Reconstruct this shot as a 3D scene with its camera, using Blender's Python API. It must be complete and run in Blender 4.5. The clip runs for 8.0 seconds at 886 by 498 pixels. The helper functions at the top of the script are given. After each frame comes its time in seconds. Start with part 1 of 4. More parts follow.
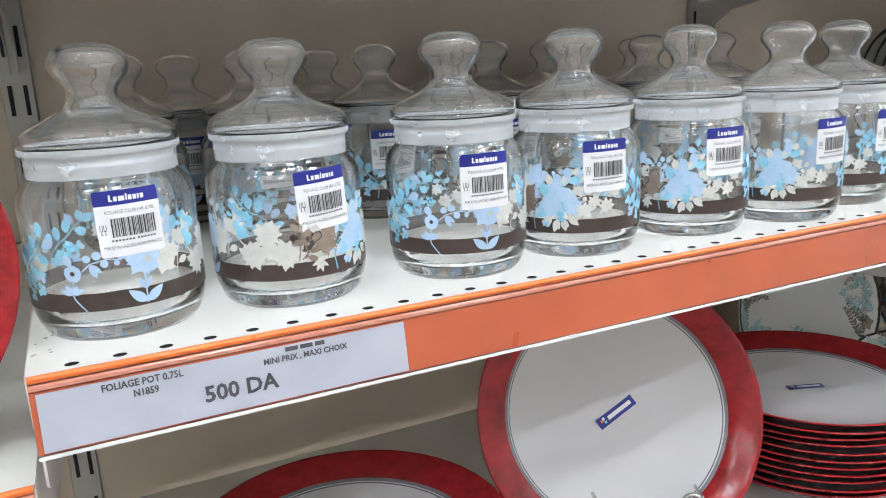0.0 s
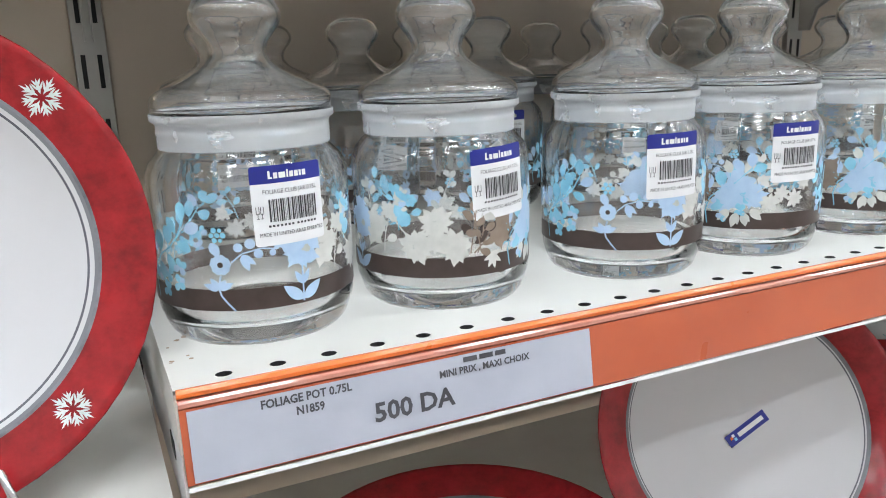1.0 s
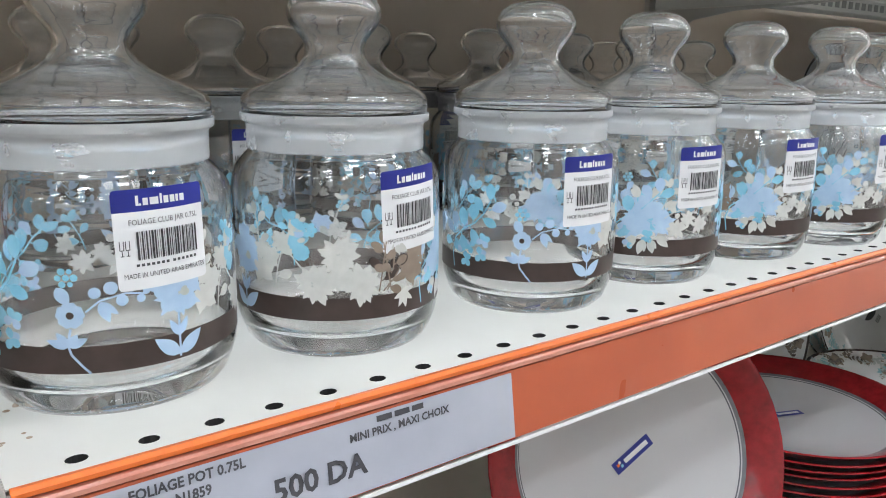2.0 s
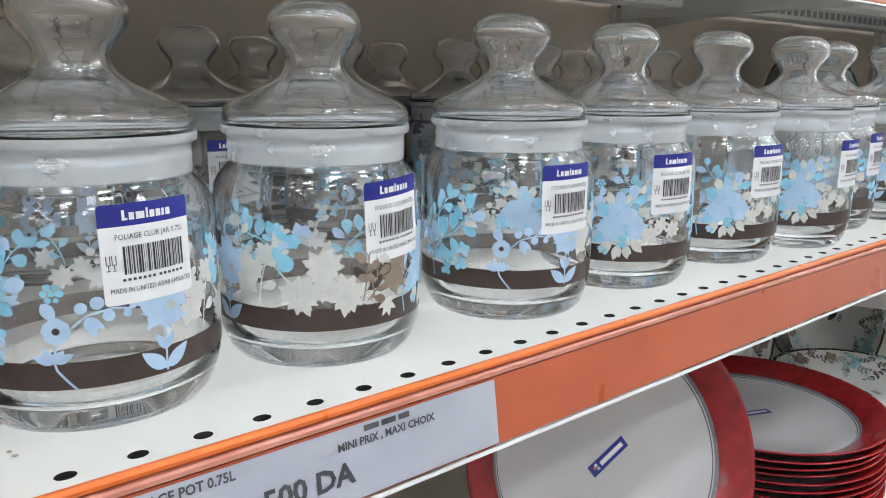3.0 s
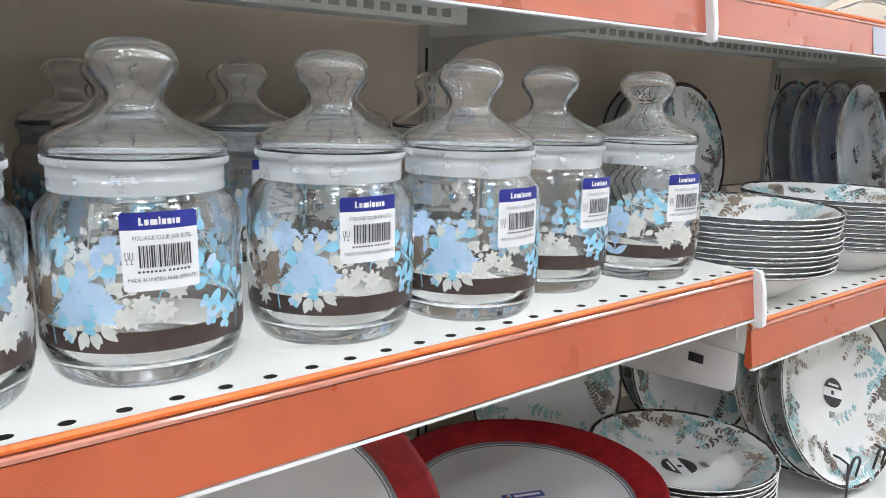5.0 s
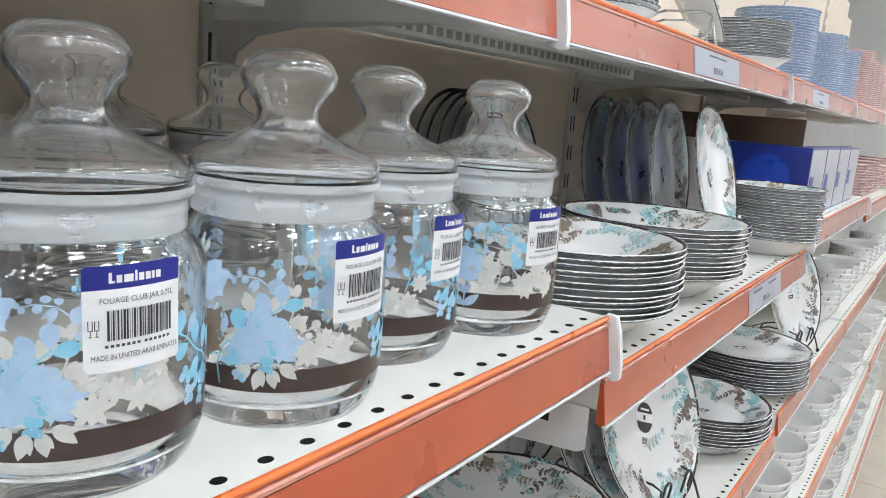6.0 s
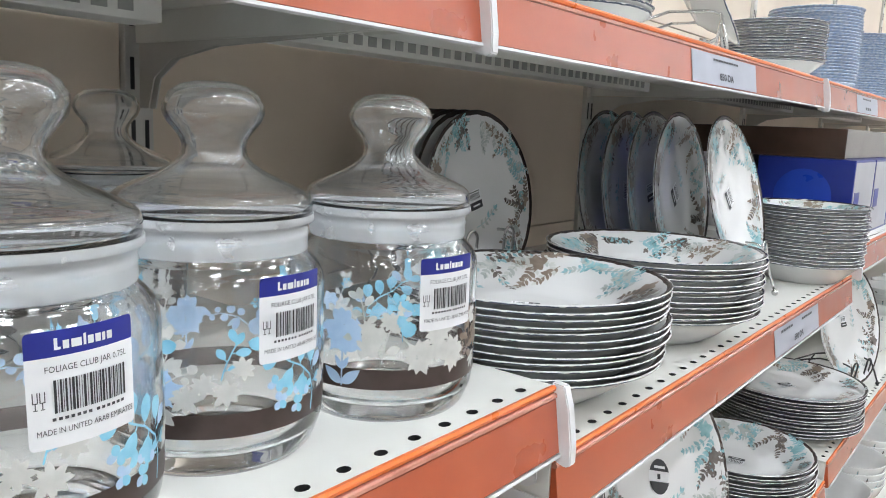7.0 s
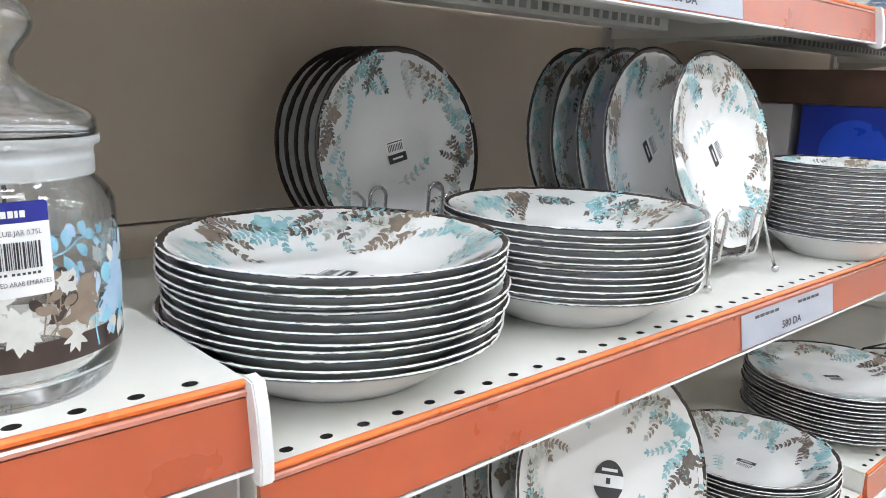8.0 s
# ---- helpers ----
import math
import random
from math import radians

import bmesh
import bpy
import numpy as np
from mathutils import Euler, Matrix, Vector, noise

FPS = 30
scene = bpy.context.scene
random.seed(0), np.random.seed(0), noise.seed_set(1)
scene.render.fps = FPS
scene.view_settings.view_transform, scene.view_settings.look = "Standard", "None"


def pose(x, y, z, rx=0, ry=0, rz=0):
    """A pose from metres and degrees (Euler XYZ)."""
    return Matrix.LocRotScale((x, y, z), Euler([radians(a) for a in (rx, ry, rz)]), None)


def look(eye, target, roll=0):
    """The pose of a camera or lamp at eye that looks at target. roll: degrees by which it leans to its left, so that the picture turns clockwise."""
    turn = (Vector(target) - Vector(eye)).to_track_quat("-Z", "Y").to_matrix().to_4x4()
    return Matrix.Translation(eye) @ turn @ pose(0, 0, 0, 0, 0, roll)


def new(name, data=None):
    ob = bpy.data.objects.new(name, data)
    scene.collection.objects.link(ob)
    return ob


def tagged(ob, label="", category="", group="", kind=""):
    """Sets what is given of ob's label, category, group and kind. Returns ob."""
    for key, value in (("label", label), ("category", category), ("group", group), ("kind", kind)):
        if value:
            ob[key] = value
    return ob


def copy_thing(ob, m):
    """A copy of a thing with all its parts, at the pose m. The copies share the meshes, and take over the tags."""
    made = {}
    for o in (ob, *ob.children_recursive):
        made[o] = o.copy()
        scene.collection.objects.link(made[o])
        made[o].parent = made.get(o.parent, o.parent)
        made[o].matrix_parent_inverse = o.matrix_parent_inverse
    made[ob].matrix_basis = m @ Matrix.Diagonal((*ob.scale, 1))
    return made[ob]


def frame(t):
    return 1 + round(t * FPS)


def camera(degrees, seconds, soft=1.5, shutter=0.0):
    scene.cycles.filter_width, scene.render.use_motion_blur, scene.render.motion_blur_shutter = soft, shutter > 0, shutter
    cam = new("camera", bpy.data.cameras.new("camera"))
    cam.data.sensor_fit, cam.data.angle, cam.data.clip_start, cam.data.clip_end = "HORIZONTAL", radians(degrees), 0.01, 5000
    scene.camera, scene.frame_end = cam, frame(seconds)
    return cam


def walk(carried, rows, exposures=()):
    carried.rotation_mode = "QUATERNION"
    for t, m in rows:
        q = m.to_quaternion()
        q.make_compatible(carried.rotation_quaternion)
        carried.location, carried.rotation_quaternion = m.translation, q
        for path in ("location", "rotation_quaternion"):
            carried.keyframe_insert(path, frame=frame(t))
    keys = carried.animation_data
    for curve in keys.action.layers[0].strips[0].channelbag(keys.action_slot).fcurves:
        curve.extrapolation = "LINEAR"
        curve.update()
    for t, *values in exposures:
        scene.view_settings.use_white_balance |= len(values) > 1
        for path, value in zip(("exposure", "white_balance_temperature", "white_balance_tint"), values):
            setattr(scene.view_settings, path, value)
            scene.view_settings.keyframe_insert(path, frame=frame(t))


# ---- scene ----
cam = camera(60.2, 8.0, 1.0)
PATH = [
    (0, (0.043, -0.429, 1.348), (0.871, 1.329, 0.875), -2.8),
    (0.5, (-0.013, -0.374, 1.339), (0.772, 1.414, 0.907), -3.3),
    (1, (-0.02, -0.321, 1.333), (0.803, 1.437, 0.851), -1.7),
    (1.5, (-0.022, -0.264, 1.321), (1.043, 1.352, 0.817), -0.3),
    (1.7, (-0.019, -0.259, 1.325), (1.103, 1.323, 0.838), 0.2),
    (2.8, (-0.026, -0.253, 1.337), (1.22, 1.255, 0.922), 0.9),
    (3, (-0.028, -0.255, 1.334), (1.218, 1.246, 0.893), 0.6),
    (3.5, (-0.044, -0.274, 1.31), (1.192, 1.218, 0.813), 0.5),
    (3.7, (-0.03, -0.28, 1.314), (1.239, 1.164, 0.763), 1.7),
    (4, (0.026, -0.287, 1.314), (1.348, 1.145, 0.865), -0.2),
    (4.5, (0.165, -0.311, 1.346), (1.428, 1.181, 0.927), 1.5),
    (5, (0.267, -0.335, 1.345), (1.517, 1.176, 0.95), 1.6),
    (5.2, (0.292, -0.329, 1.345), (1.625, 1.11, 0.953), 2.2),
    (6.3, (0.364, -0.187, 1.352), (2.029, 0.853, 0.972), 4.8),
    (6.5, (0.376, -0.187, 1.353), (2.03, 0.863, 0.949), 4.4),
    (7, (0.501, -0.222, 1.355), (2.053, 0.997, 1.031), 2.5),
    (7.5, (0.637, -0.298, 1.349), (1.989, 1.128, 0.979), 3.8),
    (8, (0.739, -0.309, 1.338), (2.056, 1.136, 0.913), 2.0),
]
EXPOSURES = [(0.0, -0.1), (0.5, -0.13), (1.0, -0.25), (1.5, -0.42), (3.5, -0.42), (4.2, -0.3), (5.0, -0.2), (6.5, -0.4), (7.2, -0.3), (8.0, -0.1)]
walk(cam, [(t, look(eye, target, roll)) for t, eye, target, roll in PATH], EXPOSURES)

# ---- world ----
scene.cycles.transparent_max_bounces = 40
scene.cycles.max_bounces = 24
scene.cycles.transmission_bounces = 24
world = bpy.data.worlds.new("store_air")
scene.world = world
world.use_nodes = True
world.node_tree.nodes["Background"].inputs[0].default_value = (0.9, 0.95, 1.0, 1)
world.node_tree.nodes["Background"].inputs[1].default_value = 0.1

LAMP = 50.0          # glow of the ceiling lights

# ---- plan, metres ----
BAY = 0.9            # width of one bay of the shelving
BACK = 0.47          # face of the back panel
Z_MAIN = {-1: 1.14, 0: 1.2, 1: 1.152, 2: 1.195, 3: 1.17, 4: 1.18}
Z_LOW = {-1: 0.82, 0: 0.867, 1: 0.815, 2: 0.845, 3: 0.85, 4: 0.86}
Z_KNEE = {-1: 0.5, 0: 0.52, 1: 0.5, 2: 0.53, 3: 0.5, 4: 0.52}
Z_BASE = 0.16
Z_TOP = 1.447        # upper shelf, set back
Y_TOP = 0.074


# ---- materials ----
def nodes_of(name):
    m = bpy.data.materials.new(name)
    m.use_nodes = True
    t = m.node_tree
    return m, t, t.nodes["Principled BSDF"]


def link(t, a, b):
    t.links.new(a, b)


def noise_node(t, scale, detail=4.0, rough=0.55, coord="Object"):
    c = t.nodes.new("ShaderNodeTexCoord")
    n = t.nodes.new("ShaderNodeTexNoise")
    n.inputs["Scale"].default_value = scale
    n.inputs["Detail"].default_value = detail
    n.inputs["Roughness"].default_value = rough
    link(t, c.outputs[coord], n.inputs["Vector"])
    return n


def ramp(t, source, stops):
    r = t.nodes.new("ShaderNodeValToRGB")
    els = r.color_ramp.elements
    while len(els) < len(stops):
        els.new(0.5)
    for e, (p, c) in zip(els, stops):
        e.position, e.color = p, (*c, 1)
    link(t, source, r.inputs[0])
    return r


def surface(name, c1, c2, scale=30.0, rough=0.5, bump=0.05, fine=400.0, metal=0.0, coat=0.0, spread=0.12, specular=0.5):
    """A plain surface with stains at a large scale, grain at a small one and uneven gloss."""
    m, t, p = nodes_of(name)
    big = noise_node(t, scale)
    small = noise_node(t, fine, 3.0)
    col = ramp(t, big.outputs[0], [(0.35, c1), (0.68, c2)])
    link(t, col.outputs[0], p.inputs["Base Color"])
    mr = t.nodes.new("ShaderNodeMapRange")
    mr.inputs[3].default_value, mr.inputs[4].default_value = max(0.02, rough - spread), min(1, rough + spread)
    link(t, big.outputs[0], mr.inputs[0])
    link(t, mr.outputs[0], p.inputs["Roughness"])
    if bump:
        b = t.nodes.new("ShaderNodeBump")
        b.inputs["Strength"].default_value = bump
        b.inputs["Distance"].default_value = 0.001
        link(t, small.outputs[0], b.inputs["Height"])
        link(t, b.outputs[0], p.inputs["Normal"])
    p.inputs["Metallic"].default_value = metal
    p.inputs["Coat Weight"].default_value = coat
    p.inputs["Coat Roughness"].default_value = 0.06
    p.inputs["Specular IOR Level"].default_value = specular
    return m


def solid_glass(name, tint):
    m, t, p = nodes_of(name)
    p.inputs["Base Color"].default_value = (*tint, 1)
    p.inputs["Transmission Weight"].default_value = 1.0
    p.inputs["Roughness"].default_value = 0.01
    p.inputs["IOR"].default_value = 1.47
    p.inputs["Coat Weight"].default_value = 0.6
    p.inputs["Coat Roughness"].default_value = 0.02
    p.inputs["Coat IOR"].default_value = 1.6
    return m


def glow(name, colour, strength):
    m, t, p = nodes_of(name)
    p.inputs["Base Color"].default_value = (0.8, 0.8, 0.8, 1)
    p.inputs["Emission Color"].default_value = (*colour, 1)
    p.inputs["Emission Strength"].default_value = strength
    return m


def plate_paint(name, rings, jitter, wobble, mottled=None):
    """Glazed china whose colour follows the distance from the plate's middle. rings: (radius, colour) outwards."""
    m, t, p = nodes_of(name)
    c = t.nodes.new("ShaderNodeTexCoord")
    flat = t.nodes.new("ShaderNodeVectorMath")
    flat.operation, flat.inputs[1].default_value = "MULTIPLY", (1, 1, 0)
    link(t, c.outputs["Object"], flat.inputs[0])
    ln = t.nodes.new("ShaderNodeVectorMath")
    ln.operation = "LENGTH"
    link(t, flat.outputs[0], ln.inputs[0])
    n = noise_node(t, wobble, 3.0)
    off = t.nodes.new("ShaderNodeMath")
    off.operation, off.inputs[1].default_value, off.inputs[2].default_value = "MULTIPLY_ADD", jitter, -0.5 * jitter
    link(t, n.outputs[0], off.inputs[0])
    add = t.nodes.new("ShaderNodeMath")
    add.operation = "ADD"
    link(t, ln.outputs["Value"], add.inputs[0])
    link(t, off.outputs[0], add.inputs[1])
    scale = t.nodes.new("ShaderNodeMath")
    scale.operation, scale.inputs[1].default_value = "MULTIPLY", 4.0
    link(t, add.outputs[0], scale.inputs[0])
    r = ramp(t, scale.outputs[0], [(radius * 4.0, colour) for radius, colour in rings])
    r.color_ramp.interpolation = "CONSTANT"
    out = r.outputs[0]
    if mottled:
        n2 = noise_node(t, 55.0, 6.0, 0.7)
        r2 = ramp(t, n2.outputs[0], [(0.3, (0.62, 0.62, 0.62)), (0.62, (1.25, 1.25, 1.25))])
        mul = t.nodes.new("ShaderNodeMix")
        mul.data_type, mul.blend_type = "RGBA", "MULTIPLY"
        gate = t.nodes.new("ShaderNodeMath")
        gate.operation, gate.inputs[1].default_value = "GREATER_THAN", mottled
        link(t, ln.outputs["Value"], gate.inputs[0])
        link(t, gate.outputs[0], mul.inputs[0])
        link(t, out, mul.inputs[6])
        link(t, r2.outputs[0], mul.inputs[7])
        out = mul.outputs[2]
    link(t, out, p.inputs["Base Color"])
    p.inputs["Roughness"].default_value = 0.16
    p.inputs["Specular IOR Level"].default_value = 0.4
    return m


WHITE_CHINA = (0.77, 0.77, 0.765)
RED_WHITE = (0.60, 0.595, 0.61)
M_SHELF = surface("shelf_enamel", (0.70, 0.695, 0.65), (0.77, 0.765, 0.725), 9.0, 0.38, 0.04, 900.0)
M_BACK = surface("back_panel_enamel", (0.68, 0.575, 0.465), (0.74, 0.635, 0.52), 5.0, 0.5, 0.06, 700.0)
M_UPRIGHT = surface("upright_enamel", (0.55, 0.53, 0.49), (0.62, 0.60, 0.56), 12.0, 0.4, 0.04)
# near-black that stands for the shade inside holes and slots
M_HOLE_SHADE = surface("hole_shade", (0.01, 0.01, 0.01), (0.02, 0.02, 0.02), 20.0, 0.7, 0.0)
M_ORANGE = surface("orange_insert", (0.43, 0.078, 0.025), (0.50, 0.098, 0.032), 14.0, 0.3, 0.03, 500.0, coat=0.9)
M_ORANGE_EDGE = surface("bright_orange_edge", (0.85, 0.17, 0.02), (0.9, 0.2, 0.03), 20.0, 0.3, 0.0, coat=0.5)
# the clear strip's pinkish highlight is put into its base colour
M_HINGE_SHEEN = surface("sheen_tinted_plastic", (0.52, 0.20, 0.14), (0.60, 0.27, 0.20), 60.0, 0.16, 0.03, 400.0, coat=0.6)
M_PLASTIC = surface("white_plastic", (0.72, 0.72, 0.73), (0.8, 0.8, 0.81), 40.0, 0.35, 0.02)
M_PAPER = surface("price_paper", (0.39, 0.41, 0.48), (0.44, 0.46, 0.53), 25.0, 0.4, 0.03, coat=0.35)
M_INK = surface("grey_ink", (0.05, 0.05, 0.06), (0.08, 0.08, 0.09), 80.0, 0.6, 0.0)
M_BLACK_INK = surface("black_ink", (0.025, 0.025, 0.03), (0.04, 0.04, 0.045), 80.0, 0.55, 0.0)
M_GLASS = solid_glass("jar_glass", (1.0, 1.0, 1.0))
M_SEAL = surface("milky_seal", (0.78, 0.80, 0.83), (0.86, 0.88, 0.90), 60.0, 0.3, 0.02)
M_SEAL.node_tree.nodes["Principled BSDF"].inputs["Alpha"].default_value = 0.3
M_STICKER = surface("white_sticker", (0.76, 0.77, 0.79), (0.82, 0.83, 0.84), 60.0, 0.4, 0.02)
M_BLUE = surface("deep_blue_print", (0.012, 0.02, 0.22), (0.02, 0.03, 0.28), 40.0, 0.35, 0.0)
M_CYAN = surface("cyan_print", (0.20, 0.52, 0.70), (0.30, 0.62, 0.78), 120.0, 0.35, 0.0)
M_PALE = surface("pale_blue_print", (0.38, 0.54, 0.74), (0.46, 0.62, 0.79), 120.0, 0.35, 0.0)
M_CREAM = surface("cream_print", (0.56, 0.57, 0.545), (0.66, 0.665, 0.635), 120.0, 0.35, 0.0)
M_UMBER = surface("umber_print", (0.045, 0.03, 0.025), (0.065, 0.045, 0.04), 90.0, 0.35, 0.0)
M_TAUPE = surface("taupe_print", (0.22, 0.17, 0.13), (0.30, 0.24, 0.19), 90.0, 0.35, 0.0)
M_SAGE = surface("grey_sage_print", (0.42, 0.46, 0.44), (0.54, 0.57, 0.55), 90.0, 0.3, 0.0)
M_TEAL = surface("teal_print", (0.20, 0.42, 0.46), (0.36, 0.58, 0.62), 90.0, 0.3, 0.0)
M_DUSK = surface("dark_leaf_print", (0.10, 0.08, 0.075), (0.2, 0.17, 0.15), 90.0, 0.3, 0.0)
M_SILVER = surface("silver_print", (0.62, 0.6, 0.6), (0.74, 0.72, 0.72), 200.0, 0.3, 0.0)
M_CHROME = surface("chromed_wire", (0.6, 0.6, 0.6), (0.72, 0.72, 0.72), 50.0, 0.2, 0.0, metal=1.0)
M_BLACKWIRE = surface("black_wire", (0.02, 0.02, 0.02), (0.04, 0.04, 0.04), 50.0, 0.4, 0.0)
M_CHINA = surface("white_china", (0.74, 0.74, 0.73), (0.8, 0.8, 0.79), 30.0, 0.14, 0.0, coat=0.3, spread=0.05)
M_BROWNBOX = surface("brown_shrink_wrap", (0.05, 0.028, 0.02), (0.09, 0.05, 0.035), 12.0, 0.2, 0.25, 30.0, coat=0.6)
M_BOXBLUE = surface("blue_carton", (0.008, 0.02, 0.2), (0.015, 0.035, 0.3), 6.0, 0.3, 0.0, coat=0.3)
M_BOXDISC = surface("lighter_blue_carton", (0.012, 0.05, 0.42), (0.02, 0.07, 0.5), 12.0, 0.3, 0.0, coat=0.3)
M_BOXGREY = surface("grey_carton", (0.42, 0.42, 0.45), (0.5, 0.5, 0.53), 20.0, 0.45, 0.0)
M_BOXWHITE = surface("white_carton", (0.6, 0.57, 0.58), (0.68, 0.65, 0.66), 20.0, 0.45, 0.0)
M_PINKCHINA = surface("pink_china", (0.74, 0.50, 0.48), (0.82, 0.70, 0.68), 90.0, 0.2, 0.0, coat=0.3)
M_BLUECHINA = surface("blue_rim_china", (0.34, 0.46, 0.68), (0.74, 0.78, 0.84), 160.0, 0.2, 0.0, coat=0.3)
M_WALL = surface("store_wall_paint", (0.74, 0.74, 0.72), (0.8, 0.8, 0.79), 1.0, 0.6, 0.05, 200.0)
M_CEIL = surface("ceiling_board", (0.74, 0.74, 0.73), (0.8, 0.8, 0.79), 1.5, 0.7, 0.1, 90.0)
M_TILE = surface("beige_floor_tile", (0.50, 0.43, 0.35), (0.58, 0.51, 0.42), 4.0, 0.22, 0.03, 300.0)
M_GROUT = surface("tile_grout", (0.33, 0.28, 0.23), (0.38, 0.33, 0.28), 30.0, 0.8, 0.1)
M_LAMP = glow("tube_glow", (0.92, 0.98, 1.05), LAMP)
# mid grey that stands for weaker shade in the slots under a shelf
M_SLOT_SHADE = surface("pale_slot_shade", (0.30, 0.30, 0.28), (0.42, 0.42, 0.40), 40.0, 0.7, 0.0)
M_RUST = surface("rust_stain", (0.3, 0.2, 0.12), (0.5, 0.42, 0.34), 300.0, 0.7, 0.1)

R_RED = 0.140        # red serving plate
R_SIDE = 0.110       # red plate on the left-hand bay
RED = (0.30, 0.012, 0.016)
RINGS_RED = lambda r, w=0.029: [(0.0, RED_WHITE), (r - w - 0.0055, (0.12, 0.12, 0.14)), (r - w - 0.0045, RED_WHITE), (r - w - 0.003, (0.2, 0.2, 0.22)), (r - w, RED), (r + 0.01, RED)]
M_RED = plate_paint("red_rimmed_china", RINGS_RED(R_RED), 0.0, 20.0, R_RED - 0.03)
M_RED_SIDE = plate_paint("red_rimmed_china_side", RINGS_RED(R_SIDE, 0.0235), 0.0, 20.0, R_SIDE - 0.0245)
R_DEEP, R_DESS, R_FLAT, R_BOWL = 0.1105, 0.105, 0.13, 0.082
EDGE_DARK = (0.055, 0.04, 0.035)
# blue-grey shade of the gaps between plates, put into the undersides' colour
EDGE_SHADE = (0.10, 0.115, 0.165)


def rimmed(r, name, edge=WHITE_CHINA):
    return plate_paint(name, [(0.0, WHITE_CHINA), (r - 0.0055, EDGE_DARK), (r - 0.0016, edge), (r + 0.02, edge)], 0.0034, 90.0)


def under_side(r, name):
    # white china with a ring of painted gap shade near the rim
    return plate_paint(name, [(0.0, WHITE_CHINA), (r - (0.010 if name.endswith("dessert") else 0.0026), EDGE_SHADE), (r - 0.0006, WHITE_CHINA), (r + 0.02, WHITE_CHINA)], 0.003, 90.0)


M_DEEP, M_DESS = rimmed(R_DEEP, "foliage_soup_china"), rimmed(R_DESS, "foliage_dessert_china", EDGE_DARK)
M_FLAT, M_BOWLC = rimmed(R_FLAT, "foliage_dinner_china"), rimmed(R_BOWL, "foliage_small_china")


# ---- mesh helpers ----
def mesh_object(name, bm, materials, parent=None, smooth=False, label=""):
    if smooth:
        for f in bm.faces:
            f.smooth = True
    me = bpy.data.meshes.new(name)
    bm.to_mesh(me)
    bm.free()
    for m in materials if isinstance(materials, (list, tuple)) else [materials]:
        me.materials.append(m)
    ob = new(name, me)
    if parent:
        ob.parent = parent
    if label:
        tagged(ob, label)
    if name in ("barcode", "lettering", "slotted_strip", "slots", "floral_print", "foliage_print", "leaf_print"):
        tagged(ob, kind="stuff")
    return ob


def part(name, bm, material, parent, label="", smooth=False):
    return mesh_object(name, bm, material, parent, smooth, label)


def thing(name, m, label, category, group="", kind=""):
    e = new(name)
    e.empty_display_size = 0.02
    e.matrix_world = m
    return tagged(e, label, category, group, kind)


def box(bm, x0, x1, y0, y1, z0, z1, bevel=0.0, mat=0):
    r = bmesh.ops.create_cube(bm, size=1.0)
    vs = r["verts"]
    for v in vs:
        v.co = Vector(((x0 + x1) / 2 + v.co.x * (x1 - x0), (y0 + y1) / 2 + v.co.y * (y1 - y0), (z0 + z1) / 2 + v.co.z * (z1 - z0)))
    fs = {f for v in vs for f in v.link_faces}
    for f in fs:
        f.material_index = mat
    if bevel:
        es = list({e for f in fs for e in f.edges})
        out = bmesh.ops.bevel(bm, geom=es, offset=bevel, segments=2, affect="EDGES", profile=0.6)
        for f in out["faces"]:
            f.material_index = mat
    return bm


def boxed(*a, **k):
    return box(bmesh.new(), *a, **k)


def lathe(profile, seg=64, closed=True):
    """Turns a profile of (radius, height) round the z axis; points at radius 0 become a pole."""
    bm = bmesh.new()
    rings = []
    for r, z in profile:
        if r < 1e-6:
            rings.append([bm.verts.new((0, 0, z))])
        else:
            rings.append([bm.verts.new((r * math.cos(2 * math.pi * i / seg), r * math.sin(2 * math.pi * i / seg), z)) for i in range(seg)])
    pairs = list(zip(rings, rings[1:])) + ([(rings[-1], rings[0])] if closed else [])
    for a, b in pairs:
        for i in range(seg):
            j = (i + 1) % seg
            if len(a) == 1 and len(b) == 1:
                break
            if len(a) == 1:
                bm.faces.new((a[0], b[j], b[i]))
            elif len(b) == 1:
                bm.faces.new((a[i], a[j], b[0]))
            else:
                bm.faces.new((a[i], a[j], b[j], b[i]))
    bmesh.ops.recalc_face_normals(bm, faces=bm.faces)
    return bm


def tube(bm, pts, r, n=8, closed=False):
    """A round wire through pts."""
    pts = [Vector(p) for p in pts]
    rings = []
    side = None
    for i, p in enumerate(pts):
        a = pts[i - 1] if (i or closed) else p
        b = pts[(i + 1) % len(pts)] if (i < len(pts) - 1 or closed) else p
        d = (b - a).normalized()
        if side is None:
            side = d.orthogonal().normalized()
        side = (side - d * side.dot(d)).normalized()
        up = d.cross(side)
        rings.append([bm.verts.new(p + r * (math.cos(2 * math.pi * k / n) * side + math.sin(2 * math.pi * k / n) * up)) for k in range(n)])
    m = len(rings)
    for i in range(m if closed else m - 1):
        a, b = rings[i], rings[(i + 1) % m]
        for k in range(n):
            f = bm.faces.new((a[k], a[(k + 1) % n], b[(k + 1) % n], b[k]))
            f.smooth = True
    if not closed:
        bm.faces.new(rings[0][::-1])
        bm.faces.new(rings[-1])
    return bm


def arc(c, u, v, r, a0, a1, n=10):
    """Points on an arc round c in the plane of the unit vectors u and v."""
    c, u, v = Vector(c), Vector(u), Vector(v)
    return [c + r * (math.cos(radians(a0 + (a1 - a0) * i / n)) * u + math.sin(radians(a0 + (a1 - a0) * i / n)) * v) for i in range(n + 1)]


